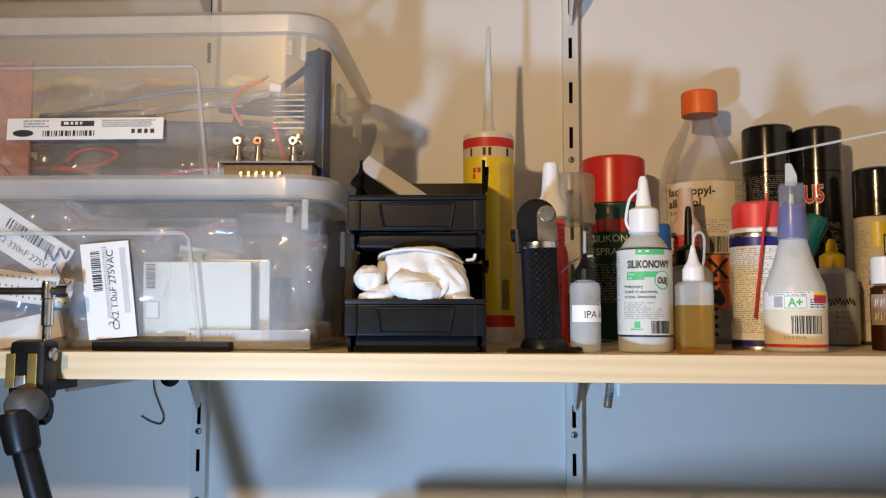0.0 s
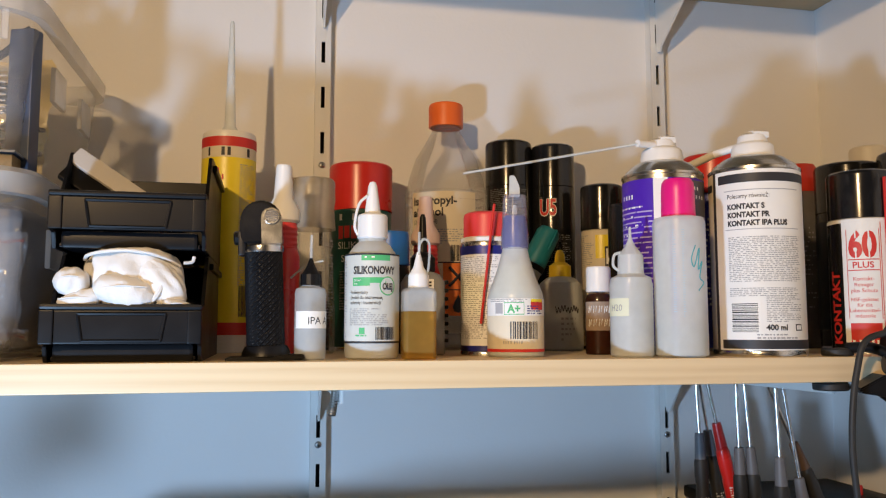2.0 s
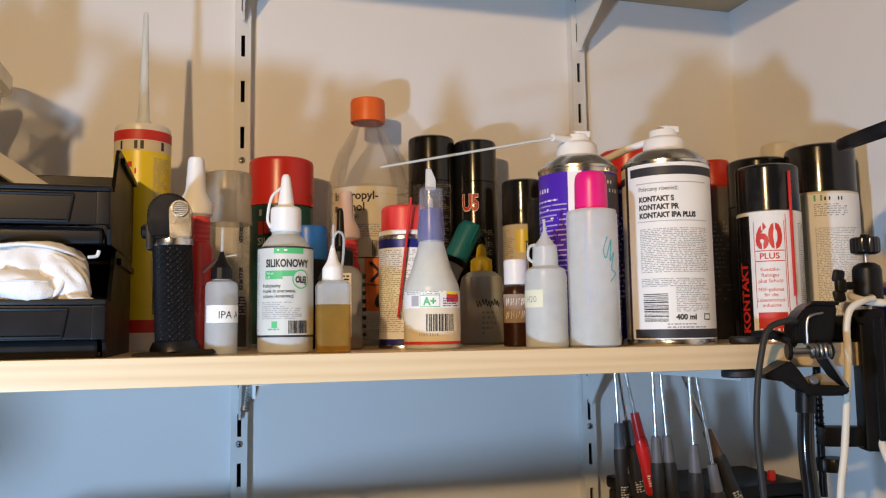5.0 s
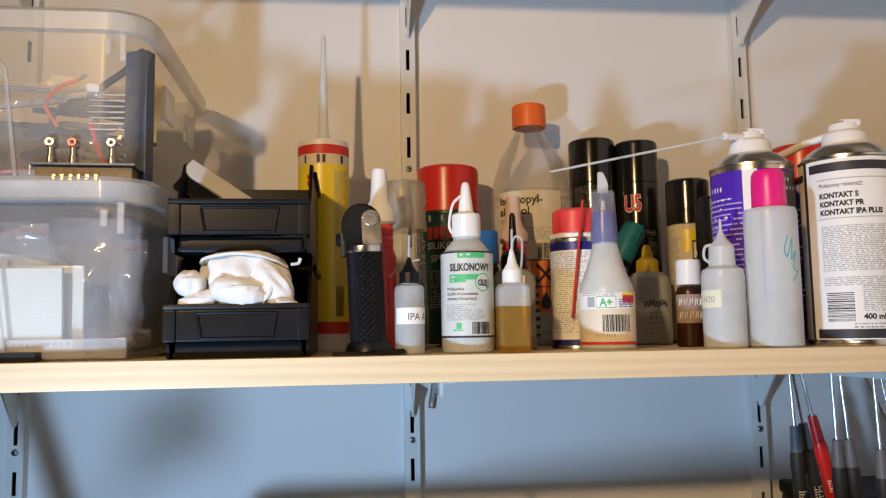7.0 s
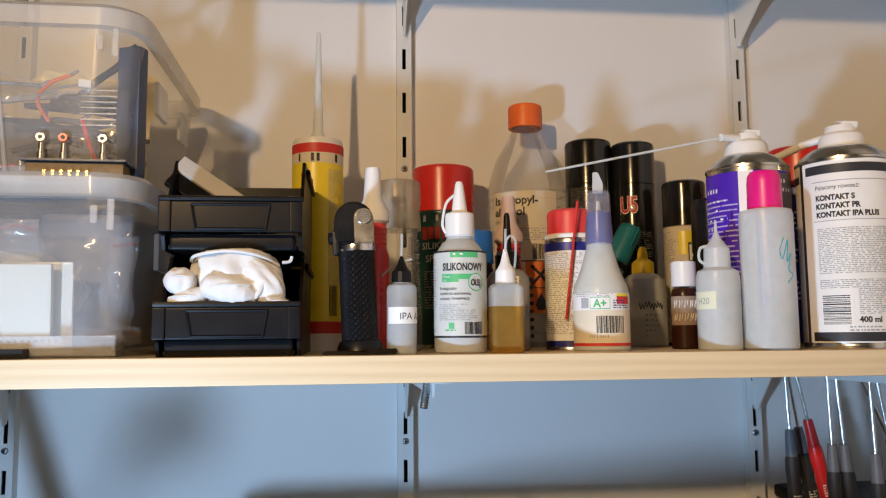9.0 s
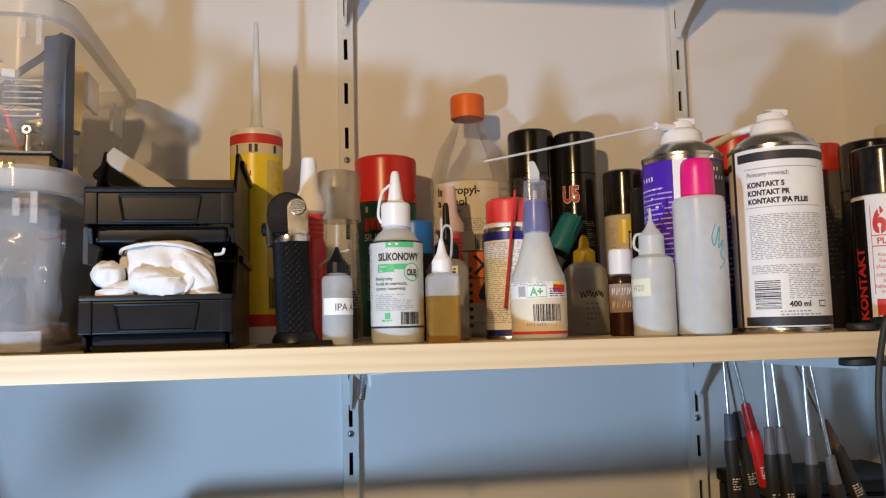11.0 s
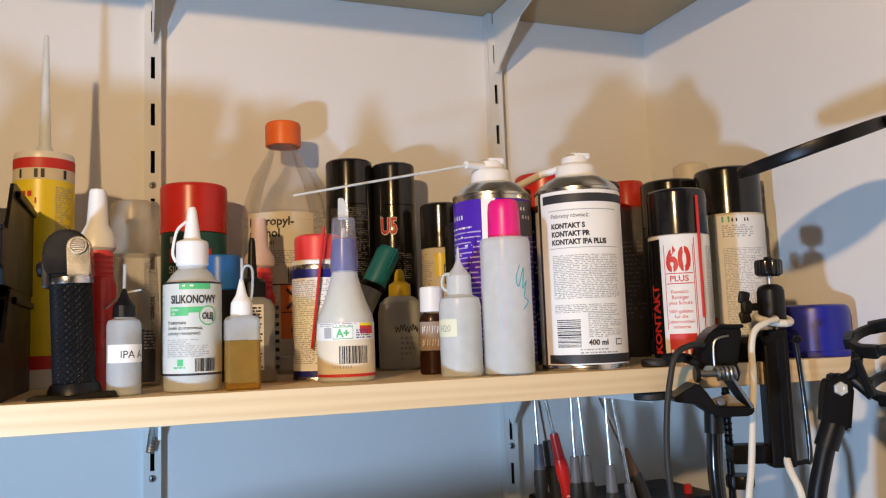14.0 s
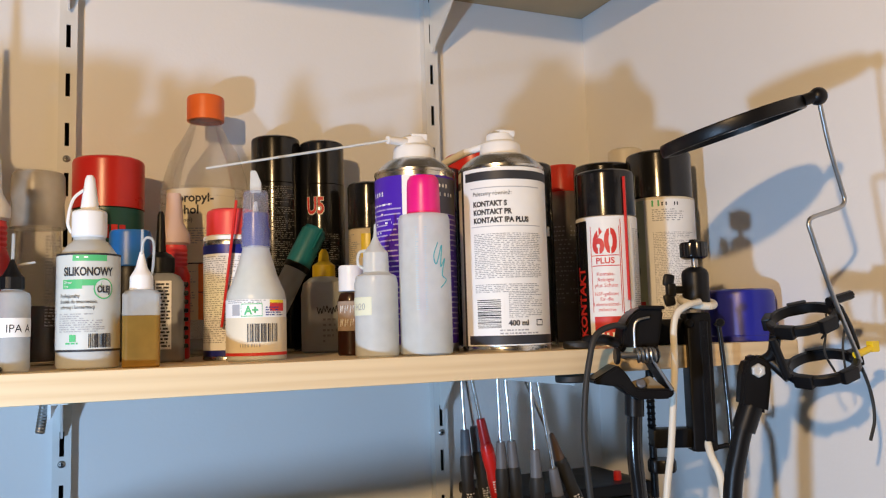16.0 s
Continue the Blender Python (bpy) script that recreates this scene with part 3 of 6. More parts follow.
b5 = parts_bag(-0.137, 0.640, 1.545, 0.026, 0.070, (6, 8, -30), 9, "narrow clear zip bag standing in the tub")
b6 = parts_bag(-0.155, 0.63, 1.505, 0.07, 0.022, (60, 0, 8), 11, "flat clear bags of small parts on the tub's floor")
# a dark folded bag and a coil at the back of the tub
# made tall so the cool lamp doesn't shine through the tub
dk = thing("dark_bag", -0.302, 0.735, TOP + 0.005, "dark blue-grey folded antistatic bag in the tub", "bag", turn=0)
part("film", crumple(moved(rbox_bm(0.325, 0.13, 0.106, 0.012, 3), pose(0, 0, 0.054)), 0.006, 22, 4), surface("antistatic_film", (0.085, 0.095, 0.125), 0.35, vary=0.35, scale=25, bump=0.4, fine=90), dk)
# added bag that stops the cool lamp's patch on the wall
dk = thing("dark_bag", -0.168, 0.70, TOP + 0.005, "dark blue-grey bag added in the tub's corner to block light", "bag", turn=0)
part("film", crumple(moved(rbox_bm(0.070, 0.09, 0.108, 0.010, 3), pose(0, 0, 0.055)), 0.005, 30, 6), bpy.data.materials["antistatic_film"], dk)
coil = thing("tube_coil", -0.215, 0.648, 1.538, "pale clear tubing coiled in the tub", "tubing", turn=0)
for k in range(2):
    tube("loop", [(0.046 * math.cos(a) + 0.004 * k, 0.004 * k + 0.01 * math.sin(2 * a), 0.030 * math.sin(a)) for a in [i * math.pi / 8 for i in range(17)]], 0.0028, MILK2, coil, n=3)

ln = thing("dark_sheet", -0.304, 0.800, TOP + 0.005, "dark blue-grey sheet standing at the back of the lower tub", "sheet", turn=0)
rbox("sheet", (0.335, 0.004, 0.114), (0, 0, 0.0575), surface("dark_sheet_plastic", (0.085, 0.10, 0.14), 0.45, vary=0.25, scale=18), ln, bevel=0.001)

# ---- what lies in the upper tub ----
UZ = TOP + 0.132
bx = thing("dark_module", -0.262, 0.72, UZ, "dark circuit module lying in the upper tub", "electronics", turn=8)
rbox("case", (0.085, 0.06, 0.062), (0, 0, 0.031), surface("dark_module_case", (0.035, 0.03, 0.03), 0.5, vary=0.3), bx, bevel=0.002)
bx = thing("dark_case", -0.34, 0.73, UZ, "dark plastic case under cables in the tub", "electronics", turn=-6)
rbox("case", (0.10, 0.08, 0.072), (0, 0, 0.036), BLACK, bx, bevel=0.003)
bx = thing("wire_tangle", -0.185, 0.70, UZ, "tangle of dark cables heaped inside the upper tub", "cables", turn=0)
rnd = random.Random(12)
for k in range(9):
    pts = [(rnd.uniform(-0.055, 0.045), rnd.uniform(-0.03, 0.03), max(0.006, 0.012 + 0.008 * k + rnd.uniform(-0.012, 0.012))) for _ in range(6)]
    tube("cable", pts, rnd.uniform(0.0018, 0.0034), (BLACK, RUBBER, GREYPLASTIC, BLACK)[k % 4], bx, seg=8, n=6)
bx = thing("wire_tangle", -0.385, 0.69, UZ, "bundle of red and dark wires inside the upper tub", "cables", turn=0)
for k in range(7):
    pts = [(rnd.uniform(-0.05, 0.06), rnd.uniform(-0.03, 0.02), max(0.006, 0.010 + 0.007 * k + rnd.uniform(-0.010, 0.010))) for _ in range(6)]
    tube("cable", pts, rnd.uniform(0.0012, 0.0028), (BLACK, RED, RUBBER)[k % 3], bx, seg=8, n=6)
bx = thing("metal_bracket", -0.262, 0.668, UZ + 0.066, "flat grey strip lying over the parts", "bracket", turn=4, tilt=(0, -8))
rbox("strip", (0.155, 0.004, 0.005), (0, 0, 0), surface("dull_strip", (0.30, 0.27, 0.22), 0.5, vary=0.2), bx, bevel=0.0008)
bx = thing("green_terminal", -0.216, 0.652, UZ, "green terminal with a metal shaft in the tub", "terminal", turn=0)
lathe("base", [(0, 0), (6, 0), (6.5, 1), (6.5, 7), (4, 9), (0, 9)], surface("dull_green_plastic", (0.16, 0.24, 0.14), 0.5), bx, seg=16)
lathe("shaft", [(2.6, 8.5), (2.6, 18), (1.8, 19), (0, 19)], GREYMETAL, bx, seg=12)
# added sheet; its gold stands for the warm lamp's reflection on the tub
bx = thing("kraft_paper", -0.325, 0.775, UZ, "crumpled sheet coloured like the warm lamp's golden haze on the tub", "paper", turn=0)
kp = moved(sheet_bm(0.350, 0.122, 40, 18, 0.006), pose(0, 0, 0.062))
crumple(kp, 0.016, 24, 3)
crumple(kp, 0.005, 80, 8)
part("paper", kp, surface("kraft_paper", (0.88, 0.70, 0.36), 0.30, vary=0.22, scale=26), bx)
bx = thing("foam_sheet", -0.42, 0.634, UZ, "pinkish foam sheet standing inside the tub", "foam sheet", turn=0)
rbox("sheet", (0.112, 0.004, 0.098), (0, 0, 0.05), PINKBAG, bx, bevel=0.001)
bx = thing("circuit_board", -0.172, 0.655, UZ, "circuit board edge with metal sockets in the tub", "circuit board", turn=2)
rbox("board", (0.075, 0.05, 0.0016), (0, 0, 0.014), surface("circuit_board_blue", (0.05, 0.09, 0.16), 0.4, vary=0.2), bx, bevel=0)
rbox("spacer", (0.07, 0.04, 0.013), (0, 0, 0.0065), surface("socket_brown", (0.25, 0.17, 0.08), 0.6, vary=0.4, scale=200), bx, bevel=0.001)
for k, m in ((-0.024, CHROME), (-0.008, RED), (0.020, CHROME)):
    s = lathe("phono_socket", [(0, 0), (3.0, 0), (3.0, 5), (2.2, 5.5), (2.2, 13), (0, 13)], GREYMETAL, bx, "", 14, pose(k, -0.02, 0.015))
    lathe("ring", [(1.6, -1.0), (3.2, -1.0), (3.6, 0), (3.2, 1.0), (1.6, 1.0), (1.4, 0), (1.6, -1.0)], (RED if m is RED else GREYMETAL), s, "", 16, pose(0, -0.003, 0.016, 90))
for k in range(6):
    rbox("brass_pin", (0.002, 0.002, 0.004), (-0.02 + 0.006 * k, -0.024, 0.004), BRASS, bx, bevel=0)
for i, (m, pts) in enumerate((
        (RED, [(-0.345, 0.655, UZ + 0.02), (-0.33, 0.65, UZ + 0.028), (-0.315, 0.652, UZ + 0.03), (-0.30, 0.65, UZ + 0.024), (-0.32, 0.66, UZ + 0.018), (-0.345, 0.66, UZ + 0.014)]),
        (RED, [(-0.27, 0.66, UZ + 0.008), (-0.24, 0.655, UZ + 0.012), (-0.21, 0.66, UZ + 0.016), (-0.18, 0.668, UZ + 0.02)]),
        (ORANGE, [(-0.20, 0.66, UZ + 0.05), (-0.207, 0.655, UZ + 0.065), (-0.20, 0.658, UZ + 0.08), (-0.185, 0.66, UZ + 0.088)]),
        (BRIGHTRED, [(-0.158, 0.648, UZ + 0.012), (-0.164, 0.642, UZ + 0.03), (-0.169, 0.642, UZ + 0.048)]),
        (BLACK, [(-0.19, 0.68, UZ + 0.07), (-0.17, 0.67, UZ + 0.085), (-0.15, 0.668, UZ + 0.10), (-0.143, 0.665, UZ + 0.112)]),
        (GREYPLASTIC, [(-0.37, 0.67, UZ + 0.062), (-0.31, 0.66, UZ + 0.07), (-0.25, 0.66, UZ + 0.08), (-0.21, 0.67, UZ + 0.082)]))):
    ob = thing("loose_wire", *pts[0], ("red", "red", "orange", "bright red", "black", "grey")[i] + " insulated wire tangled inside the upper tub", "wire", turn=0, group="loose wires")
    base = Vector(pts[0])
    tube("insulation", [Vector(p) - base for p in pts], 0.0016 if m is not BLACK else 0.003, m, ob, seg=8)
    tube("bare_end", [Vector(pts[-1]) - base, Vector(pts[-1]) - base + Vector((0.006, 0, 0.004))], 0.0014, CHROME, ob, seg=8, curved=False)
bx = thing("plug", -0.171, 0.650, UZ + 0.078, "small white connector plug on a wire", "connector", turn=20)
rbox("shell", (0.009, 0.006, 0.006), (0, 0, 0), WHITE, bx, bevel=0.0006)
tube("lead", [(0, 0, 0), (-0.018, 0.002, -0.005), (-0.035, 0.012, -0.012)], 0.0008, GREYPLASTIC, bx, seg=6)
bx = thing("dark_strip", -0.139, 0.665, UZ, "dark blue strip standing in the tub's corner", "strip", turn=-20)
rbox("strip", (0.020, 0.012, 0.112), (0, 0, 0.057), surface("dark_blue_strip", (0.06, 0.08, 0.13), 0.4, vary=0.3), bx, bevel=0.002)


# crumpled clear bags pressed against the tubs' walls
for x, y, z, w, h, seed, label in ((-0.235, 0.652, UZ, 0.190, 0.085, 3, "crumpled clear bag over the parts in the upper tub"), (-0.372, 0.650, UZ, 0.110, 0.070, 9, "crumpled clear bag over dark parts in the upper tub"),
                                   (-0.170, 0.612, TOP + 0.004, 0.090, 0.090, 5, "crumpled empty clear bag in the lower tub"), (-0.335, 0.606, TOP + 0.004, 0.150, 0.098, 7, "loose clear bag over the bagged parts")):
    cb = thing("clear_bag", x, y, z, label, "plastic bag", turn=0, group="clear bags", tilt=(-6, 0))
    film = moved(sheet_bm(w, h, 36, 24, 0.004), pose(0, 0, h * 0.5 + 0.004))
    crumple(film, 0.009, 38, seed)
    crumple(film, 0.003, 120, seed + 1)
    part("film", film, BAG, cb).visible_shadow = False
bar = thing("black_bar", -0.2340, 0.592, TOP, "flat black bar lying under the tub's edge", "bar", turn=0)
rbox("bar", (0.100, 0.012, 0.0068), (0, 0, 0.0035), BLACK, bar, bevel=0.0008)


# ---- stacking bins ----
def stacking_bin(x, y, z, label):
    """x: centre, y: front."""
    w, d, h, lip = 0.0985, 0.165, 0.0750, 0.034
    ob = thing("stacking_bin", x, y, z, label, "storage bin", turn=0, group="stacked black bins")
    side = [(0.012, 0.0), (d, 0.0), (d, h), (0.062, h), (0.050, h - 0.002), (0.024, lip + 0.004), (0.0, lip), (0.0, lip - 0.022), (0.008, 0.010)]
    for s in (-1, 1):
        bm = plate_bm(side, 0.0025, 0.0004)
        part("side_wall", moved(bm, Matrix.Translation((s * (w / 2 - 0.00125) + 0.00125, 0, 0)) @ Matrix.Rotation(radians(90), 4, "Z")), BIN, ob, smooth=False)
        rbox("stacking_ridge", (0.004, 0.10, 0.005), (s * (w / 2 + 0.001), 0.11, h - 0.008), BIN, ob, bevel=0.0012)
        rbox("corner_post", (0.009, 0.005, lip - 0.012), (s * (w / 2 - 0.004), 0.001, lip / 2 + 0.006), BIN, ob, bevel=0.0012)
    rbox("base", (w - 0.008, d - 0.014, 0.003), (0, d / 2 + 0.006, 0.0025), BIN, ob, bevel=0.0008)
    rbox("back_wall", (w - 0.004, 0.003, h - 0.004), (0, d - 0.0015, h / 2), BIN, ob, bevel=0.0008)
    rbox("foot", (w - 0.010, 0.006, 0.012), (0, 0.014, 0.0062), BIN, ob, bevel=0.003)
    lipob = rbox("front_lip", (w - 0.002, 0.004, lip - 0.012), (0, 0.002, lip / 2 + 0.006), BIN, ob, bevel=0.0015)
    rbox("lip_roll", (w + 0.002, 0.006, 0.004), (0, 0.0, lip / 2 - 0.004), BIN, lipob, bevel=0.0018)
    fr = [(-0.027, 0.0085), (0.027, 0.0085), (0.024, -0.009), (-0.024, -0.009)]
    for a, b in zip(fr, fr[1:] + fr[:1]):
        tube("label_frame", [(a[0], -0.0022, a[1]), (b[0], -0.0022, b[1])], 0.0011, BIN, lipob, seg=6, curved=False)
    return ob


stacking_bin(-0.0495, 0.5785, TOP, "black recycled-plastic stacking bin holding white cloth things")
stacking_bin(-0.0495, 0.5885, TOP + 0.0752, "black recycled-plastic stacking bin stacked on another")


def blob_bm(rx, ry, rz, bump, scale, seed, sub=4):
    bm = bmesh.new()
    bmesh.ops.create_icosphere(bm, subdivisions=sub, radius=1)
    for v in bm.verts:
        n = noise.noise(v.co * scale + Vector((seed, seed * 2, 0))) + 0.5 * noise.noise(v.co * scale * 2.3 + Vector((0, seed, 3)))
        v.co = v.co * (1 + bump * n)
        v.co = (v.co.x * rx, v.co.y * ry, v.co.z * rz)
    return bm


mk = thing("dust_mask", -0.047, 0.608, TOP + 0.033, "crumpled white cloth dust mask in the lower bin", "mask", turn=0)


def drape_bm(rx, ry, rz, flat, folds, seed):
    """A sagging cloth cup: a dome with a flat lifted brim, creases running down it."""
    bm = bmesh.new()
    bmesh.ops.create_icosphere(bm, subdivisions=5, radius=1)
    for v in bm.verts:
        a = math.atan2(v.co.x, -v.co.y)
        crease = folds * (math.sin(a * 9 + 3 * v.co.z + seed) * 0.5 + noise.noise(v.co * 2.6 + Vector((seed, 0, 0))))
        k = 1 + crease * (0.4 + 0.6 * (1 - abs(v.co.z)))
        x, y, z = v.co.x * k * rx, v.co.y * k * ry, v.co.z * rz
        if z > flat:
            z = flat + (z - flat) * 0.12
        z += x * 0.03 + 0.0010 * noise.noise(v.co * 7)
        if x > rx * 0.35:
            z -= (x - rx * 0.35) * 0.35
        bm.verts.ensure_lookup_table()
        v.co = (x, y, z)
    return bm


mk.scale = (1, 1, 0.93)
part("shell", moved(drape_bm(0.033, 0.026, 0.030, 0.020, 0.12, 2), pose(0.0, 0.004, 0.026)), CLOTH, mk)
rim = [(-0.0320, -0.002, 0.0405), (-0.0285, -0.011, 0.0430), (-0.018, -0.0175, 0.0452), (-0.004, -0.0205, 0.0462), (0.010, -0.0195, 0.0448), (0.021, -0.014, 0.0415), (0.030, -0.007, 0.0365)]
tube("rolled_edge", [(x, y, z - 0.0025) for x, y, z in rim], 0.0013, CLOTH, mk, seg=8)
part("fold", moved(drape_bm(0.015, 0.010, 0.022, 0.02, 0.10, 6), pose(0.018, -0.014, 0.018, 0, -22, 0)), CLOTH, mk)
tube("strap", [(0.022, -0.020, 0.026), (0.0185, -0.024, 0.013), (0.0125, -0.024, 0.004), (0.016, -0.023, -0.001), (0.026, -0.022, 0.001), (0.034, -0.020, 0.000)], 0.0019, CLOTH, mk, seg=8)
tube("strap", [(0.033, -0.010, 0.036), (0.038, -0.008, 0.037), (0.0395, -0.008, 0.041)], 0.0012, CLOTH, mk, seg=8)
for gx, gy, gz, rx, ry, rz, rot, seed in ((-0.0835, 0.5925, 0.0525, 0.0115, 0.011, 0.0100, -12, 1), (-0.0775, 0.589, 0.0395, 0.0160, 0.010, 0.0076, 20, 5), (-0.050, 0.587, 0.0455, 0.0205, 0.012, 0.0118, -14, 3), (-0.0165, 0.588, 0.0370, 0.0105, 0.009, 0.0046, -16, 7)):
    g = thing("glove_finger", gx, gy, TOP + gz, "rolled white cotton glove finger lying in the bin", "glove", turn=0, group="cotton glove fingers")
    cloth = blob_bm(rx, ry, rz, 0.08, 1.6, seed, 4)
    for v in cloth.verts:
        v.co *= 1 + 0.035 * math.sin(v.co.x * 900 + seed)
    part("cloth", moved(cloth, Matrix.Rotation(radians(-rot), 4, "Y")), CLOTH, g)
    tube("seam", [(-rx * 0.75, -ry * 0.62, rz * 0.2), (0, -ry * 1.02, rz * 0.35), (rx * 0.75, -ry * 0.62, rz * 0.3)], 0.0005, CLOTH, g, seg=6)
tagged(finish("grey_pouch", moved(rbox_bm(0.085, 0.06, 0.036, 0.012, 3), pose(-0.0495, 0.665, TOP + 0.026)), GREYPLASTIC), "grey soft pouch behind the cloth in the bin", "pouch")
rl = thing("white_packet", -0.052, 0.655, TOP + 0.0752 + 0.034, "white printed packet leaning in the upper bin", "packet", turn=0)
rl.matrix_world = pose(-0.060, 0.640, TOP + 0.0752 + 0.047, -25, 34, 0)
rbox("pouch", (0.088, 0.005, 0.014), (0, 0, 0), surface("packet_face", (0.52, 0.49, 0.45), 0.45, vary=0.06), rl, bevel=0.0015)
rbox("dark_edge", (0.080, 0.006, 0.014), (-0.002, 0.002, -0.014), BLACK, rl, bevel=0.002)
rbox("red_mark", (0.010, 0.0006, 0.004), (0.032, -0.0028, -0.003), REDINK, rl, bevel=0)
tagged(finish("bin_back_board", moved(rbox_bm(0.096, 0.012, 0.150, 0.002), pose(-0.0495, 0.790, TOP + 0.0755)), surface("board_brown", (0.20, 0.15, 0.09), 0.7, vary=0.2)), "dark brown board standing behind the bins", "board")


# ---- round bottles and cans ----
def can(x, y, r, h, label, body, category="spray can", cap=None, cap_z=None, cap_r=None, seg=48, name="spray_can", extra=0.0, tilt=(0, 0)):
    """A straight aerosol can (millimetres): tin base and shoulder rims, painted body; a plain pull-off cap from cap_z up to h."""
    ob = thing(name, x, y, TOP, label, category, extra=extra, tilt=tilt)
    top = cap_z if cap else h
    lathe("body", [(0, 1.5), (r - 3, 0.4), (r - 0.8, 0), (r + 0.3, 1.2), (r, 3.5), (r, top - 1), (r - 2, top)], body, ob, seg=seg)
    lathe("base_rim", [(r - 1, 0), (r + 0.6, 0.2), (r + 0.7, 2.4), (r, 3.6)], TIN, ob, "tin base rim", seg=seg)
    if cap:
        c = cap_r or r
        lathe("cap", [(c - 1.5, top - 0.2), (c, top), (c, h - 4), (c - 0.8, h - 1.5), (c - 3, h), (c - 7, h + 0.2), (0, h + 0.1)], cap, ob, "plain pull-off cap", seg=seg)
    return ob


# sealant cartridge
c = thing("sealant_cartridge", 0.0035, 0.790, TOP, "yellow and white sealant cartridge with a pale nozzle", "cartridge")
lathe("tube", [(0, 0), (23.6, 0), (24.4, 1), (24.4, 198), (23.4, 201), (10, 202), (0, 202)], WHITE, c)
band("label_yellow", 24.6, 27, 177, YELLOWINK, c, label="yellow print")
band("label_red", 24.7, 186, 195, REDINK, c)
band("label_red", 24.7, 16, 27, REDINK, c)
band("label_pale", 24.65, 176, 186, BUFF, c)
print_lines("name_bars", 24.9, 185, 177.5, -48, 5, 8, INK, c, 3, fill=0.95, word=(4, 7), ragged=0)
print_lines("name_bars", 24.9, 185, 177.5, 38, 70, 8, INK, c, 4, fill=0.95, word=(4, 7), ragged=0)
print_lines("red_mark", 24.9, 166, 154, -40, -10, 6, REDINK, c, 5, fill=0.8, word=(4, 9))
print_lines("fine_print", 24.9, 170, 60, 22, 62, 2.6, GREYINK, c, 6)
band("inner_strip", 24.85, 45, 110, GREYINK, c, -32, -28)
barcode("barcode", 24.9, 32, 60, 25, 48, INK, c, 7)
lathe("nozzle", [(9, 202), (8, 205), (5.2, 210), (3.8, 250), (2.2, 308), (1.2, 311), (0, 311)], MILK, c, "pale tapered nozzle", 20)

# gas torch
g = thing("gas_torch", 0.042, 0.605, TOP, "black pocket gas torch with a knurled grip and chrome head", "gas torch", turn=-3, tilt=(0, -2.5))
part("foot_plate", plate_bm([(-0.027, 0), (0.027, 0), (0.026, 0.0035), (-0.026, 0.0035)], 0.03, 0.0006), BLACK, g, smooth=False)
g.children[0].matrix_local = pose(0, -0.015, 0)
lathe("collar", [(0, 3), (17, 3), (16.5, 6), (14.5, 10), (0, 10)], BLACK, g)
kn = lathe_bm([(13.2, 9 + 1.1 * k) for k in range(61)], seg=72)
for i, v in enumerate(kn.verts):
    ring, seg = divmod(i, 72)
    if (ring + seg) % 4 == 0 or (ring - seg) % 4 == 0:
        v.co.x *= 0.95
        v.co.y *= 0.95
part("grip", kn, BLACK, g, "knurled black grip", smooth=False)
lathe("ring", [(12, 75), (14.2, 75), (14.4, 77), (14.2, 79.5), (12, 79.5)], CHROME, g, "chrome ring")
hd = [(0.0066 + 0.0070 * math.cos(radians(a)), 0.0985 + 0.0070 * math.sin(radians(a))) for a in range(0, 181, 15)]
part("head", moved(plate_bm([(0.0136, 0.0795)] + hd + [(-0.0004, 0.0795)], 0.0276, 0.0008), pose(0, -0.0140, 0)), CHROME, g, "chrome side plate")
hd = [(0.0145 * math.cos(radians(a)) - 0.0005, 0.0965 + 0.0145 * math.sin(radians(a))) for a in range(20, 196, 11)]
part("hood", moved(plate_bm([(0.011, 0.080), (0.0138, 0.0985)] + hd + [(-0.0155, 0.088), (-0.012, 0.080)], 0.0256, 0.0020), pose(0, -0.0128, 0)), GLOSSBLACK, g, "black moulded hood")
lathe("nozzle", [(0, 1.4), (4.2, 1.4), (4.6, 2.0), (5.4, 2.0), (5.6, 1.2), (5.6, 0), (0, 0)], TIN, g, "ridged metal nozzle face", 28, pose(0.0068, -0.0139, 0.0992, 90))
mesh_rows = bmesh.new()
for k in range(-3, 4):
    half = math.sqrt(4.3 ** 2 - (1.4 * k) ** 2) * 0.001
    bmesh.ops.create_cube(mesh_rows, size=1, matrix=Matrix.Translation((0, 0, 0.0014 * k)) @ Matrix.Diagonal((2 * half, 0.0006, 0.0005, 1)))
part("mesh_bars", moved(mesh_rows, pose(0.0068, -0.0155, 0.0992)), DRIVERGREY, g, smooth=False)
lathe("gas_knob", [(0, 0), (4.5, 0), (5, 1), (5, 6), (4, 7), (0, 7)], BLACK, g, "", 16, pose(-0.013, 0, 0.086, 0, -90), ribs=1, depth=0.06)
rbox("trigger", (0.006, 0.012, 0.018), (-0.014, 0, 0.082), BLACK, g, bevel=0.002)

# red threadlocker bottle
def cone_bottle(x, y, top, r, label, body, collar, cap, extra=0):
    ob = thing("adhesive_bottle", x, y, TOP, label, "bottle", extra=extra)
    b = top - 66
    lathe("body", [(0, 0), (r - 1, 0), (r, 1.5), (r, b - 6), (r * 0.85, b), (r * 0.8, b + 1)], body, ob)
    lathe("ribbed_collar", [(r * 0.8, b), (r * 0.86, b + 1)] + [(r * (0.86 if k % 2 else 0.80), b + 2 + 2 * k) for k in range(9)] + [(r * 0.8, b + 21)], collar, ob)
    lathe("cap", [(r * 0.82, b + 20), (r, b + 22), (r, b + 30), (r * 0.58, b + 40), (r * 0.46, b + 64), (r * 0.4, b + 66), (0, b + 66)], cap, ob, "tapered cap", 24)
    return ob


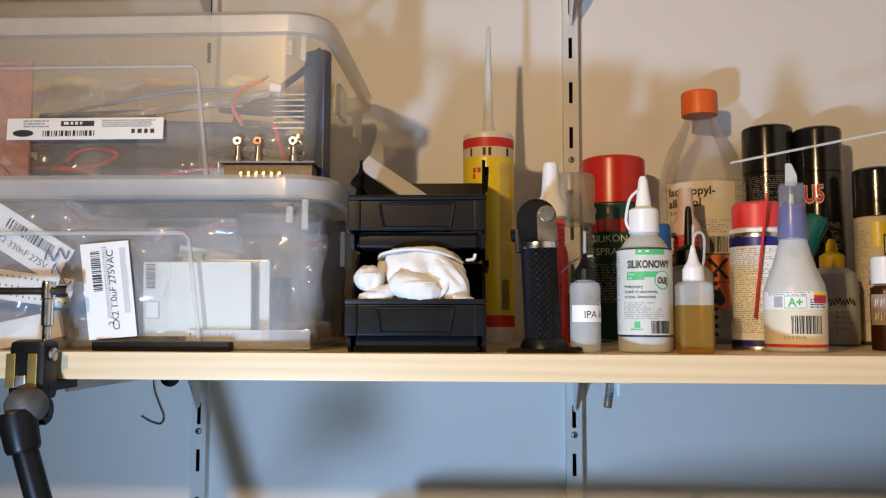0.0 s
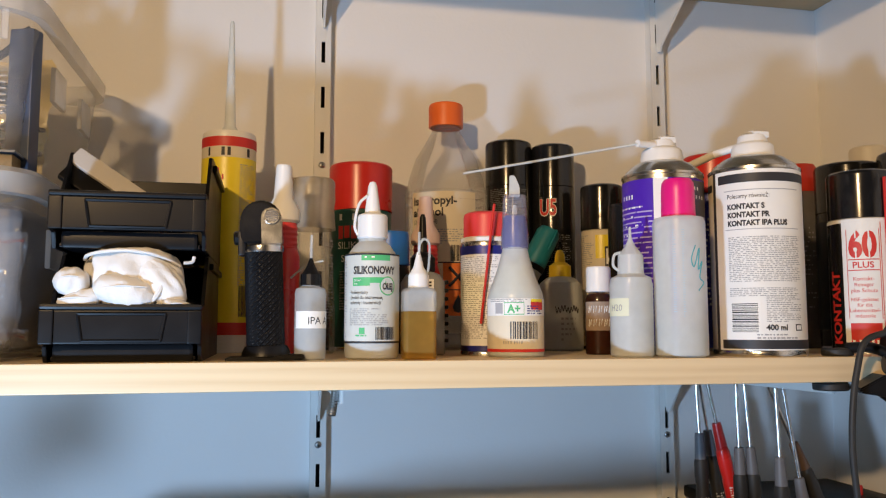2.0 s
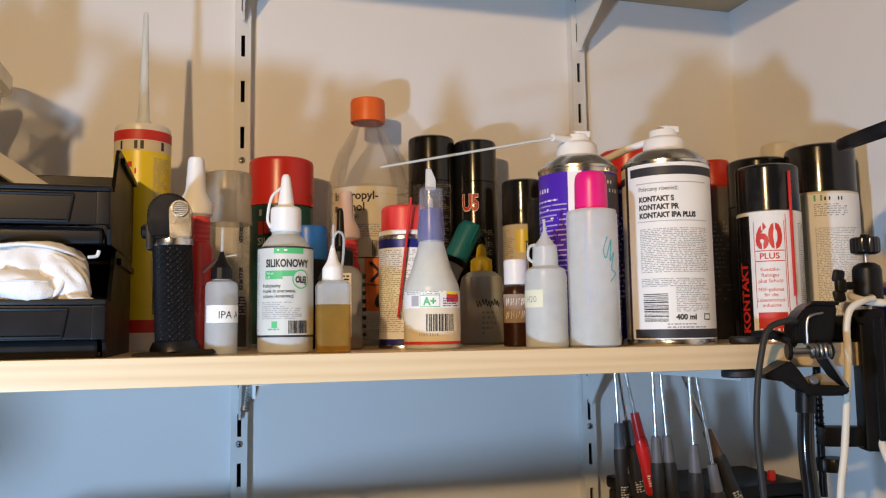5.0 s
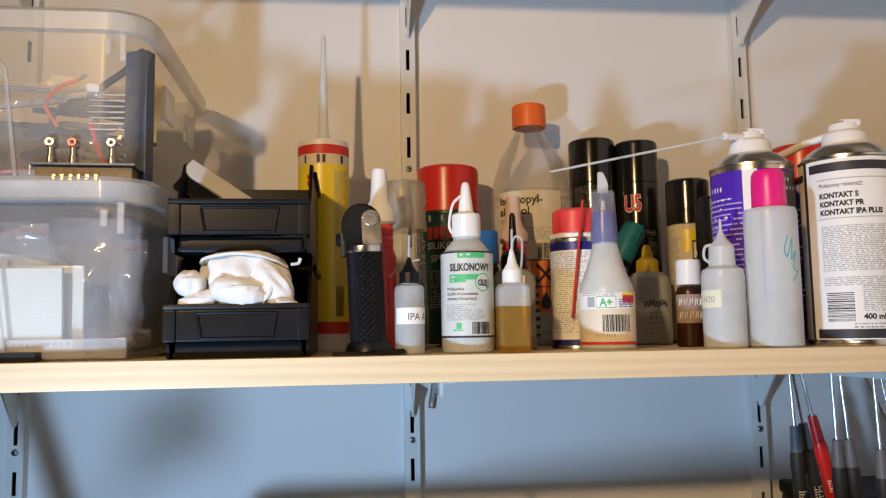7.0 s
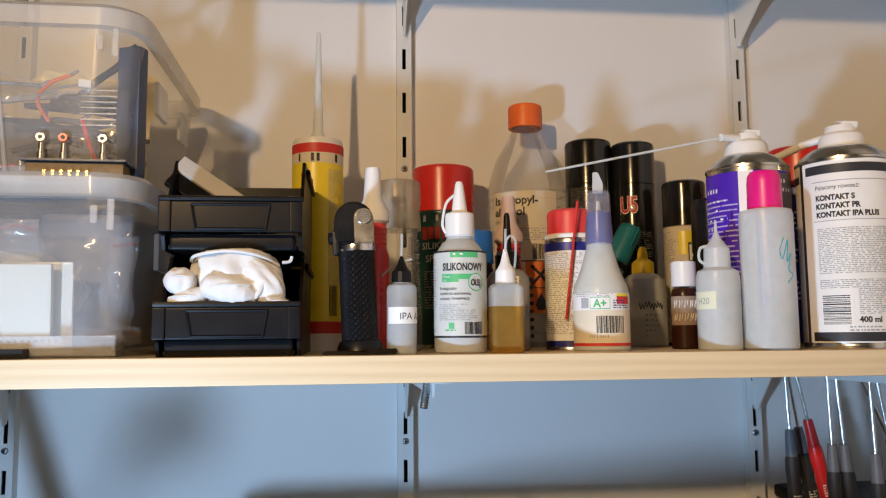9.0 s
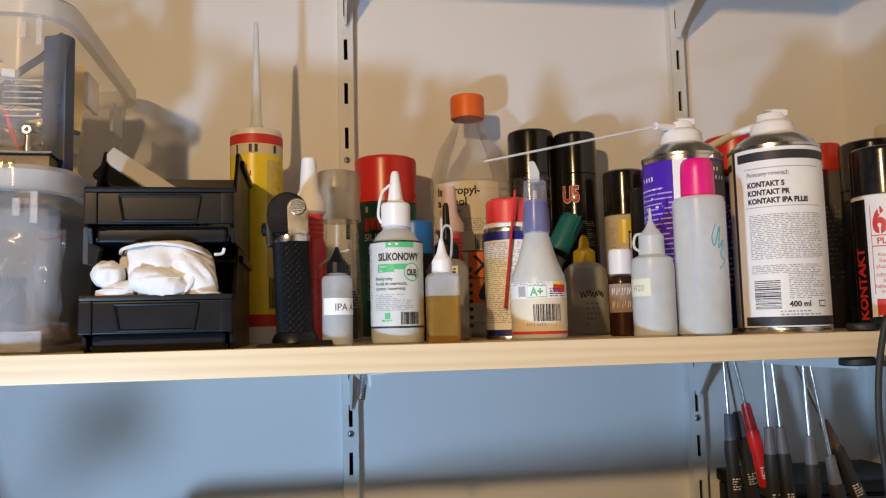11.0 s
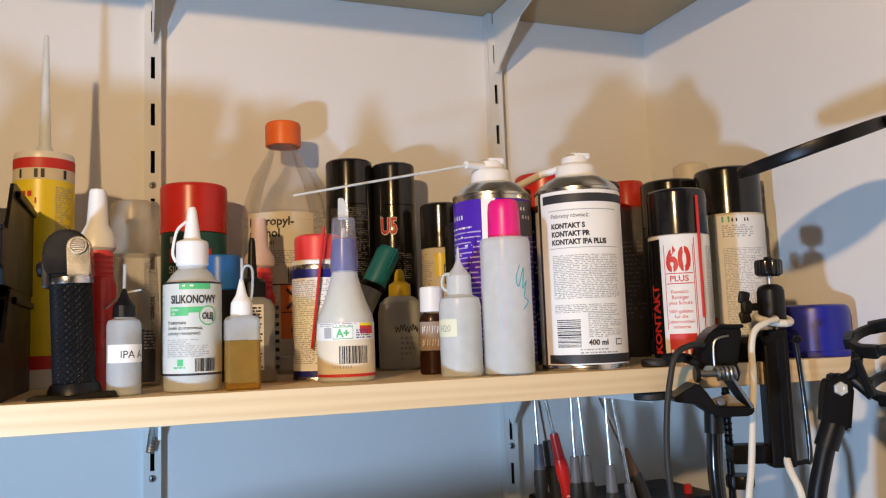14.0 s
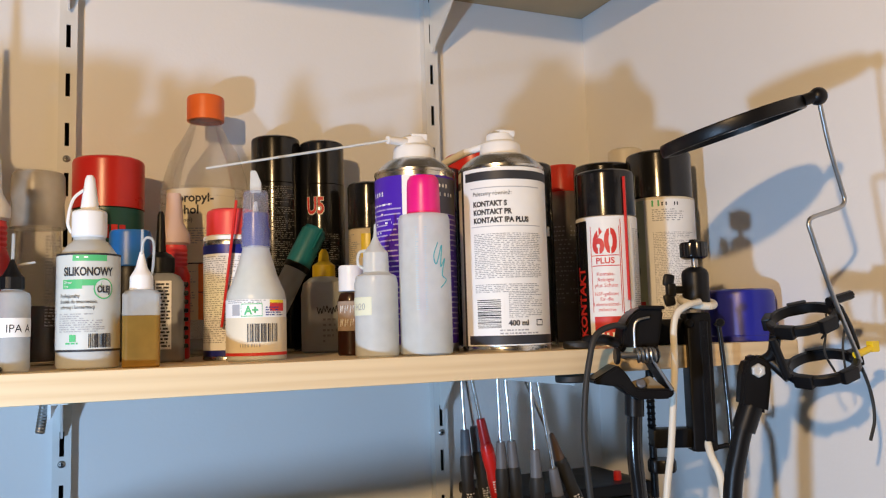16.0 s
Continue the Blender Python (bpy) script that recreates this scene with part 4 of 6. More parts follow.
o = cone_bottle(0.0525, 0.660, 149, 13.2, "red bottle with a white tapered cap", RED, BRIGHTRED, WHITE)
tube("tether", [(0.006, -0.0135, 0.060), (0.018, -0.018, 0.070), (0.030, -0.02, 0.073)], 0.0008, MILK, o, seg=6)

# clear bottle with a smoky cap
o = thing("clear_tube_bottle", 0.0785, 0.738, TOP, "clear empty bottle with a smoky translucent cap", "bottle")
lathe("body", [(0, 0), (19, 0), (20.5, 2), (21, 30), (18, 80), (16.5, 110), (16, 118)], PET, o)
lathe("cap", [(20.5, 108), (20, 112), (19, 128), (20, 134), (19.5, 150), (18, 152.5), (0, 153)], FROST, o, "smoky ribbed cap")
lathe("contents", [(0, 3), (16, 3), (16, 40), (14, 46), (0, 46)], BLACK, o, "dark contents")
print_lines("fine_print", 21.6, 100, 30, 20, 60, 3, GREYINK, o, 20)

# silicone spray with a red cap
o = can(0.1325, 0.848, 31.5, 188, "dark green spray can with a wide red cap and red print", DARKGREEN, cap=RED, cap_z=140, cap_r=32.3)
print_lines("brand_bar", 31.9, 135, 128, -42, -8, 8, PAPER, o, 4, fill=0.8, word=(5, 7), ragged=0)
for k in range(6):
    band("brand_bar", 31.9, 110 + 0.6 * (k % 2), 123, REDINK, o, -44 + 13 * k, -34 + 13 * k)
letters("print", "SILIKON", 32.0, 100, -12, 10, PAPER, o)
letters("print", "SPRAY", 32.0, 87, -12, 10, PAPER, o)
print_lines("fine_print", 31.9, 78, 40, -40, 20, 3.2, PALEINK, o, 8)

# silicone oil bottle
o = thing("oil_bottle", 0.1165, 0.612, TOP, "translucent silicone oil bottle with green and white label, white spout cap", "bottle", extra=-2)
o.scale = (0.955, 0.955, 1)
lathe("body", [(0, 0), (18, 0), (20, 1.2), (20.6, 4), (20.6, 68), (19, 75), (14, 82), (10.5, 85), (10.5, 88)], MILK, o)
lathe("liquid", [(0, 1.5), (19, 2), (19.6, 5), (19.6, 66), (0, 66)], WATER, o)
band("label", 20.8, 8, 71, SHADEPAPER, o, -100, 100)
band("label_edge", 20.9, 70, 71.3, INK, o, -100, 100)
band("label_edge", 20.9, 7.5, 9, INK, o, -100, 100)
band("green_field", 20.95, 66, 70, GREENINK, o, -22, 40)
band("green_field", 20.95, 48, 54, GREENINK, o, -42, -4)
band("green_field", 20.95, 50, 54, GREENINK, o, -4, 30)
print_lines("brand_bar", 21.1, 69, 67, -15, 10, 3, PAPER, o, 3, word=(3, 6))
letters("print", "SILIKONOWY", 21.1, 56.6, 6, 7.6, INK, o, bold=0.25, squeeze=0.72)
ring = bmesh.new()
for k in range(24):
    a, b = 2 * math.pi * k / 24, 2 * math.pi * (k + 1) / 24
    q = []
    for rr, t in ((6.0, a), (6.0, b), (6.8, b), (6.8, a)):
        ang = radians(34) + rr * math.cos(t) / 21.15
        q.append(ring.verts.new((0.02115 * math.sin(ang), -0.02115 * math.cos(ang), 0.048 + 0.001 * rr * math.sin(t))))
    ring.faces.new(q)
disc = bmesh.new()
q = []
for k in range(24):
    a = 2 * math.pi * k / 24
    ang = radians(34) + 6.2 * math.cos(a) / 21.0
    q.append(disc.verts.new((0.02105 * math.sin(ang), -0.02105 * math.cos(ang), 0.048 + 0.0062 * math.sin(a))))
disc.faces.new(q)
part("badge_field", disc, SHADEPAPER, o, smooth=False)
part("badge_ring", ring, GREENINK, o, smooth=False)
letters("print", "OLEJ", 21.3, 45.6, 34, 6.2, INK, o, bold=0.2, squeeze=0.72)
letters("print", "Silicon", 21.2, 51.3, -30, 2.6, PAPER, o, squeeze=0.9)
letters("print", "Oil", 21.2, 48.6, -34, 2.4, PAPER, o)
for k, w in enumerate(("Profesjonalny", "środek do smarowania,", "ochrony i konserwacji")):
    letters("print", w, 21.1, 42.2 - 3.6 * k, -48, 3.5, INK, o, align="LEFT", squeeze=0.78)
print_lines("fine_print", 21.1, 32, 20, -50, 40, 1.7, GREYINK, o, 11, word=(1.5, 5))
barcode("barcode", 21.1, 10, 19, 8, 50, INK, o, 5)
band("logo_shape", 21.1, 14, 18.5, GREENINK, o, -26, -14)
print_lines("brand_bar", 21.1, 13.5, 11.5, -34, -6, 3, GREENINK, o, 13)
print_lines("fine_print", 21.1, 66, 12, -98, -62, 2.4, GREYINK, o, 14)
lathe("cap", [(10.6, 87), (11.6, 88), (11.6, 103.5), (10.5, 105), (6.2, 106.5), (3.8, 124), (3.4, 127), (2.2, 129.5), (0, 130)], WHITE, o, "white spout cap")
tube("tether", [(-0.0112, -0.003, 0.090), (-0.0135, -0.004, 0.097), (-0.0105, -0.004, 0.112), (-0.004, -0.003, 0.119)], 0.0011, WHITE, o, seg=8)

for ch in o.children:
    if ch.name.split(".")[0] not in ("body", "liquid", "cap", "tether"):
        ch.location.z += 0.004

# isopropyl dropper
o = thing("dropper_bottle", 0.0718, 0.603, TOP, "small clear dropper bottle with black tip and white name strip", "dropper bottle", extra=0)
o.scale = (0.95, 0.95, 1)
lathe("body", [(0, 0), (10.6, 0), (11.6, 1.2), (11.6, 47), (10.6, 50), (6.6, 51.5), (6.6, 53)], MILK2, o)
lathe("liquid", [(0, 1.2), (10.8, 1.5), (10.8, 27), (0, 27)], WATER, o)
band("name_strip", 11.8, 22, 34, PAPER, o, -62, 88)
letters("print", "IPA A", 11.95, 25, 30, 7.2, INK, o)
lathe("cap", [(6.5, 52), (7.8, 52.5), (7.6, 60), (5.6, 62), (3.2, 66), (1.2, 71.5), (0, 72)], BLACK, o, "black ribbed tip", 28, ribs=1, depth=0.05)

tube("needle", [(0, 0, 0.069), (0.0003, 0, 0.088)], 0.0011, MILK2, o, "fine clear needle tip", seg=8, curved=False)

# amber oil dropper
o = thing("dropper_bottle", 0.149, 0.601, TOP, "small square dropper bottle of amber oil, white hooked cap", "dropper bottle", extra=6)
o.scale = (0.93, 0.93, 1)
part("oil", loft_bm([(0, 0.0118, 0.0118, 0.003), (0.001, 0.0128, 0.0128, 0.004), (0.034, 0.0128, 0.0128, 0.004)], 4, True, True), AMBERLIQ, o, "amber oil in the bottle's lower part")
part("body", loft_bm([(0.0342, 0.0128, 0.0128, 0.004), (0.048, 0.0128, 0.0128, 0.004), (0.0505, 0.011, 0.011, 0.004), (0.0515, 0.0075, 0.0075, 0.0074)], 4, False), MILK2, o)
lathe("cap", [(7.6, 51), (8.2, 51.5), (8.0, 60), (6.8, 62), (4.2, 66), (1.4, 77), (0, 78)], WHITE, o, "white cone cap", 28)
tube("hook", [(0.0005, 0, 0.076), (0.0008, -0.002, 0.083), (0.004, -0.003, 0.0865), (0.008, -0.003, 0.083), (0.0078, -0.002, 0.068), (0.0065, 0, 0.060)], 0.0010, MILK2, o, seg=8)

tube("needle", [(0, -0.001, 0.074), (0.0004, -0.001, 0.092)], 0.0010, MILK2, o, "fine clear needle tip", seg=8, curved=False)

# isopropyl alcohol bottle
o = thing("alcohol_bottle", 0.2215, 0.845, TOP, "large clear plastic alcohol bottle with orange cap, nearly empty", "bottle")
lathe("body", [(0, 4), (20, 2), (36, 0), (42, 2), (43, 6), (43, 150), (42.5, 158), (39, 176), (32, 198), (23, 213), (17, 224), (15, 228), (15, 232), (17.2, 233), (17.2, 235), (14, 236)], PET, o, seg=56)
lathe("liquid", [(0, 5), (35, 2.5), (41.5, 6), (41.5, 16), (0, 16)], WATER, o)
lathe("cap", [(16, 232), (18.2, 232.5), (18.2, 254), (17.4, 256.5), (15, 257.5), (0, 257.7)], ORANGE, o, "orange ridged screw cap", 56, ribs=1, depth=0.018)
for z in (151, 160):
    lathe("mould_ring", [(43.0, z - 1), (43.6, z), (43.0, z + 1)], PET, o)
band("label", 43.4, 34, 158, BUFF, o, -52, 42)
band("warning_field", 43.5, 34, 86, ORANGEINK, o, -5, 42)
band("warning_rule", 43.6, 86, 87.2, INK, o, -52, 42)
band("warning_rule", 43.6, 59, 60, INK, o, -5, 42)
letters("print", "Isopropyl-", 43.7, 145, -49, 11.6, INK, o, align="LEFT", bold=0.3)
letters("print", "alkohol", 43.7, 133.5, -49, 11.6, INK, o, align="LEFT", bold=0.3)
letters("print", "(2-Propanol)", 43.7, 126, -49, 5.5, INK, o, align="LEFT")
print_lines("fine_print", 43.7, 120, 106, -48, 36, 2.8, GREYINK, o, 4)
barcode("barcode", 43.7, 88, 104, 5, 28, INK, o, 9)
tube("hazard_cross", [(0.0435 * math.sin(radians(3)), -0.0438 * math.cos(radians(3)), 0.063), (0.0435 * math.sin(radians(27)), -0.0442 * math.cos(radians(27)), 0.082)], 0.0016, INK, o, seg=6, curved=False)
tube("hazard_cross", [(0.0435 * math.sin(radians(27)), -0.0442 * math.cos(radians(27)), 0.063), (0.0435 * math.sin(radians(3)), -0.0438 * math.cos(radians(3)), 0.082)], 0.0016, INK, o, seg=6, curved=False)
lathe("hazard_flame", [(0, 0), (4, 1), (6, 5), (4.5, 10), (2, 14), (0, 18)], INK, o, "", 10, Matrix.Translation((0.0436 * math.sin(radians(15)), -0.0436 * math.cos(radians(15)), 0.037)) @ Matrix.Rotation(radians(15), 4, "Z") @ Matrix.Diagonal((1, 0.08, 1, 1)))
print_lines("fine_print", 43.7, 82, 40, -50, -8, 3, GREYINK, o, 24)

# small blue oil spray with red cap and straw
o = can(0.2205, 0.676, 21.8, 118, "small blue and white spray can with red cap and taped straw", PAPER, cap=BRIGHTRED, cap_z=97, cap_r=19.6, extra=4)
lathe("shoulder", [(21.8, 86), (22.2, 89), (22.0, 92.5), (20.4, 95.5), (19.2, 97.5)], TIN, o, "tin shoulder rim")
band("top_band", 22.2, 82, 89, NAVY, o)
band("base_band", 22.2, 3.6, 8, NAVY, o)
band("white_field", 22.05, 8, 82, PAPER, o)
print_lines("fine_print", 22.25, 80, 14, -80, 30, 2.0, GREYINK, o, 21, word=(1.5, 5))
letters("print", "100 ml", 22.3, 12, 22, 4.5, INK, o, spin=90, align="LEFT")
tube("straw", local(o, (0.2195, 0.6485, 1.6125), (0.2090, 0.6530, 1.5160)), 0.0011, RED, o, "thin red straw", seg=8, curved=False)

# clear glue bottle with a violet cap
o = thing("glue_bottle", 0.2305, 0.629, TOP, "translucent cone-shaped glue bottle with violet cap and eco label", "glue bottle", extra=2)
o.scale = (0.925, 0.925, 1)
lathe("body", [(0, 0), (22, 0), (23.6, 1.5), (23.6, 44), (22.5, 50), (17, 62), (12.5, 76), (10.8, 82), (10.6, 84)], MILK, o)
lathe("glue", [(0, 1.5), (22.4, 2), (22.4, 46), (17, 60), (13, 70), (0, 70)], surface("white_glue", (0.62, 0.60, 0.50), 0.4, vary=0.04), o)
lathe("cap", [(11.2, 83), (11.8, 84), (11.6, 98), (11.0, 100), (9.8, 124), (9.0, 126), (0, 126.5)], PALECAP, o, "pale violet clear cap", 32)
lathe("tinted_sleeve", [(10.6, 84.5), (11.0, 86), (10.8, 98), (10.3, 100), (9.6, 109), (8.0, 110)], VIOLETCAP, o, "violet inner sleeve", 32)
tab = plate_bm([(-0.0045, 0.125), (0.0045, 0.125), (0.0045, 0.133), (0.0005, 0.142), (-0.004, 0.142)], 0.003, 0.0006)
part("hang_tab", moved(tab, pose(0.0, -0.0015, 0)), MILK, o)
lathe("spout", [(6, 84), (3, 104), (1.5, 118), (0, 119)], MILK, o, seg=20)
band("label_upper", 23.85, 31.5, 44.5, PAPER, o, -80, 80)
band("label_lower", 23.8, 6, 32, BUFF, o, -85, 85)
band("red_rule", 23.9, 4.2, 6.4, REDINK, o, -85, 85)
band("rating_frame", 24.0, 32.2, 41.5, GREENINK, o, -26, 14)
band("rating_field", 24.1, 32.8, 40.9, PAPER, o, -25, 13)
letters("print", "A+", 24.2, 33.8, -6, 8.5, GREENINK, o, bold=0.3)
band("house_sign", 24.1, 33, 41, PALEINK, o, -46, -29)
print_lines("fine_print", 24.1, 44, 42.4, -60, 20, 1.7, GREYINK, o, 31)
band("price_field", 24.1, 36, 42, REDINK, o, 28, 62)
band("price_field", 24.1, 41.5, 44, YELLOWINK, o, 28, 62)
print_lines("fine_print", 24.15, 39, 33, 20, 62, 2.2, NAVY, o, 33)
barcode("barcode", 24.0, 14, 27, -14, 44, INK, o, 23)
print_lines("number_bars", 24.0, 12.6, 10.6, -28, 42, 4, GREYINK, o, 24, word=(1, 2))

# two tall black cans
o = can(0.295, 0.862, 25.6, 223, "tall black spray can with a glossy black cap", GLOSSBLACK, cap=GLOSSBLACK, cap_z=174, cap_r=25.2)
print_lines("fine_print", 25.9, 169, 40, -50, 50, 2.4, DIMINK, o, 41, word=(1.5, 6))
o = can(0.342, 0.852, 23.6, 219, "tall black spray can with a red number mark", GLOSSBLACK, cap=GLOSSBLACK, cap_z=173, cap_r=23.2)
letters("mark_outline", "U5", 23.9, 141, -14, 24, PAPER, o, bold=1.3, squeeze=0.66)
letters("red_mark", "U5", 24.15, 141.3, -14, 24, REDINK, o, bold=0.55, squeeze=0.66)
print_lines("fine_print", 23.8, 120, 40, -20, 50, 2.6, DIMINK, o, 42)

# teal marker leaning between the bottles
o = thing("marker_pen", 0.262, 0.742, TOP, "pale marker with a teal cap leaning between bottles", "marker", turn=0)
o.matrix_world = Matrix.Translation((0.271, 0.812, TOP + 0.0185)) @ pose(0, 0, 0, 0, 27, 0)
lathe("barrel", [(0, -14), (10, -14), (11.5, -12), (11.5, 72), (0, 72)], MILK, o, seg=28)
lathe("cap", [(12.2, 70), (12.6, 72), (12.4, 112), (10, 117), (0, 118)], TEAL, o, "teal cap", seg=28)
band("dark_ring", 12.7, 70, 76, BLACK, o)
tube("clip", [(0.004, -0.006, 0.1175), (0.004, -0.013, 0.1145), (0.004, -0.0135, 0.095)], 0.0010, TEAL, o, seg=6)

# yellow-capped bottle
o = thing("glue_bottle", 0.3245, 0.785, TOP, "grey-white bottle with a yellow pointed cap", "glue bottle")
lathe("body", [(0, 0), (20, 0), (22, 2), (22.3, 55), (20, 66), (14, 71), (10, 72.5)], MILK, o)
lathe("filling", [(0, 1), (20.5, 2), (20.8, 60), (12, 70), (0, 70)], surface("grey_filling", (0.56, 0.55, 0.52), 0.5, vary=0.06), o)
lathe("cap", [(10.5, 72), (11.2, 72.5), (11, 83), (8.5, 85), (5.5, 87), (4.6, 95), (2.5, 99), (0, 99.5)], YELLOW, o, "yellow nozzle cap", 28, ribs=1, depth=0.03)
tube("brand_scribble", [(0.0225 * math.sin(radians(a)), -0.0226 * math.cos(radians(a)), 0.040 + 0.0028 * math.sin(a * 0.8) + 0.0012 * math.sin(a * 0.23)) for a in range(-14, 50, 2)], 0.0004, INK, o, seg=6)
print_lines("fine_print", 22.5, 32, 8, 0, 45, 5, GREYINK, o, 51, fill=0.4)

# black cans and brown bottle behind the droppers
o = can(0.379, 0.806, 21.8, 169, "black spray can with a yellow and cream label", BUFF, cap=GLOSSBLACK, cap_z=122, cap_r=22)
band("label_yellow", 22.0, 92, 116, YELLOWINK, o, -20, 40)
band("label_dark", 22.1, 84, 104, INK, o, 5, 40)
band("label_pale", 22.2, 86, 102, PAPER, o, 8, 40)
print_lines("fine_print", 22.05, 116, 20, -85, -24, 2.4, GREYINK, o, 61)
band("lower_print", 22.0, 20, 80, BUFF, o, -30, 40)
print_lines("print", 22.2, 60, 24, -30, 30, 6, INK, o, 62)
o = thing("black_bottle", 0.377, 0.742, TOP, "glossy black bottle with a black cap", "bottle")
lathe("body", [(0, 0), (17, 0), (18, 1.5), (18, 84), (16.5, 90)], GLOSSBLACK, o)
lathe("cap", [(17.5, 89), (18, 90), (18, 137), (16.5, 139.5), (0, 140)], GLOSSBLACK, o)
o = thing("brown_bottle", 0.3155, 0.667, TOP, "small brown glass bottle with white cap and handwritten label", "bottle")
lathe("body", [(0, 0), (10.5, 0), (11.5, 1.2), (11.5, 44), (9.5, 50), (8, 51)], BROWNGLASS, o)
lathe("cap", [(8.5, 52), (10.4, 52.5), (10.4, 72), (9.4, 73.6), (0, 74)], WHITE, o, "white ridged cap", 40, ribs=1, depth=0.02)
band("label", 11.7, 20, 44, surface("stained_label", (0.33, 0.24, 0.17), 0.7, vary=0.25, scale=120), o, -70, 80)
for row in range(2):
    for k in range(5):
        a = radians(-45 + 22 * k)
        z = 0.0345 - 0.011 * row
        tube("hand_stroke", [(0.0119 * math.sin(a), -0.0119 * math.cos(a), z), (0.0119 * math.sin(a + 0.05), -0.0119 * math.cos(a + 0.05), z + 0.006), (0.0119 * math.sin(a + 0.16), -0.0119 * math.cos(a + 0.16), z + 0.001), (0.0119 * math.sin(a + 0.22), -0.0119 * math.cos(a + 0.22), z + 0.006)], 0.0004, PAPER, o, seg=5, curved=False)

# water dropper
o = thing("dropper_bottle", 0.3155, 0.603, TOP, "milky dropper bottle with a pale yellow name strip", "dropper bottle")
o.scale = (0.9, 0.9, 1)
lathe("body", [(0, 0), (16.6, 0), (18.2, 1.5), (18.2, 55), (16.8, 60.5), (11.5, 63), (10.5, 64)], MILK, o)
lathe("liquid", [(0, 1.2), (17.2, 1.6), (17.2, 47), (0, 47)], WATER, o)
lathe("cap", [(10.6, 63), (11.2, 63.8), (10.6, 78), (8.8, 80), (4.5, 85), (1.5, 91), (0.9, 100), (0, 100.5)], MILK, o, "milky spout cap", 28)
tube("tether", [(-0.010, -0.003, 0.066), (-0.0145, -0.004, 0.070), (-0.0135, -0.004, 0.078), (-0.008, -0.003, 0.080)], 0.0012, MILK, o, seg=8)
band("name_strip", 18.4, 31, 44.5, YELLOWPAPER, o, -88, -8)
letters("print", "H20", 18.6, 35, -44, 7.0, GREYINK, o)

# violet contact cleaner can
def shouldered_can(x, y, r, body_h, label, paint, extra=0.0):
    ob = thing("spray_can", x, y, TOP, label, "spray can", extra=extra)
    lathe("body", [(0, 1.5), (r - 3, 0.5), (r - 1.5, 0), (r, 2.5), (r, body_h)], paint, ob, seg=56)
    lathe("base_rim", [(r - 2, -0.0), (r - 0.2, 0.1), (r + 0.5, 1.6), (r + 0.2, 3.6), (r, 4.2)], TIN, ob, "rolled tin rim", seg=56)
    lathe("shoulder", [(r, body_h - 0.5), (r + 0.6, body_h), (r + 0.6, body_h + 2), (r - 1, body_h + 3.2), (r - 3.5, body_h + 6.5), (r - 10, body_h + 11.5), (r - 14, body_h + 13.5), (0, body_h + 14)], TIN, ob, "domed tin shoulder", seg=56)
    return ob


def spray_head(ob, r, z, spout, material=WHITE):
    lathe("spray_head", [(r, z), (r + 0.6, z + 0.6), (r - 0.5, z + 10), (r - 2, z + 12), (r * 0.72, z + 13.5), (r * 0.66, z + 19), (r * 0.5, z + 21), (0, z + 21.5)], material, ob, "white spray head", 36)
    rbox("finger_pad", (0.014, 0.011, 0.006), pose(0.004, -0.004, (z + 20) * 0.001, 12, 0, 20), material, ob, bevel=0.002)
    tube("spout", spout, 0.0032, material, ob, seg=14, curved=False)


o = shouldered_can(0.366, 0.646, 33.2, 147, "violet and silver spray can with white nozzle and long straw", TIN, extra=0)
for a0, a1 in ((-82, -14), (6, 84)):
    band("violet_field", 33.5, 8, 143, PURPLE, o, a0, a1)
band("white_field", 33.45, 8, 143, PAPER, o, -14, 6)
for a0, a1 in ((-82, -14), (6, 84)):
    print_lines("lilac_print", 33.65, 121, 12, a0, a1, 4.2, LILAC, o, 70 + a1, fill=0.28, word=(40, 60), ragged=0.1)
print_lines("brand_bar", 33.8, 131, 126, -70, -36, 6, PAPER, o, 71, fill=0.6, word=(2.5, 4))
print_lines("fine_print", 33.8, 121, 30, -74, -30, 7.5, PAPER, o, 72, fill=0.2, word=(2, 7))
band("dark_field", 33.75, 112, 141, surface("grey_field", (0.10, 0.10, 0.13), 0.4), o, 14, 78)
print_lines("print", 33.9, 136, 120, 18, 72, 7, PAPER, o, 73, fill=0.42, word=(2.5, 4.5))
spray_head(o, 17.5, 160, local(o, (0.357, 0.640, 1.6655), (0.3385, 0.634, 1.6645)))
tube("straw", local(o, (0.3400, 0.6345, 1.6645), (0.2008, 0.6786, 1.6424)), 0.0011, MILK, o, "long milky straw", seg=10, curved=False)

# pink-capped bottle
o = thing("squeeze_bottle", 0.3525, 0.595, TOP, "milky plastic bottle with a bright pink cap and teal scribble", "bottle", extra=0)
o.scale = (0.93, 0.93, 1)
lathe("body", [(0, 0), (18, 0), (21.3, 1.8), (21.3, 103), (20, 106.5), (15, 107.5), (13.5, 108)], MILK, o)
lathe("liquid", [(0, 1), (20.2, 2), (20.2, 24), (0, 24)], WATER, o)
lathe("cap", [(13.4, 107), (14, 108), (13.6, 128), (13, 134), (11, 137), (0, 137.6)], MAGENTA, o, "bright pink cap", 36)
print_lines("faded_print", 21.5, 96, 34, -16, -8, 2.2, FADED, o, 81)
print_lines("faded_print", 21.5, 96, 30, 4, 10, 2.2, FADED, o, 82)
def scribble(ob, r, pts, m):
    tube("pen_stroke", [(r * math.sin(radians(a)), -r * math.cos(radians(a)), z) for a, z in pts], 0.00045, m, ob, seg=6)


scribble(o, 0.0215, [(34, 0.084), (24, 0.074), (30, 0.068), (44, 0.082), (40, 0.066), (52, 0.072), (44, 0.060), (56, 0.056), (40, 0.050)], TEALINK)

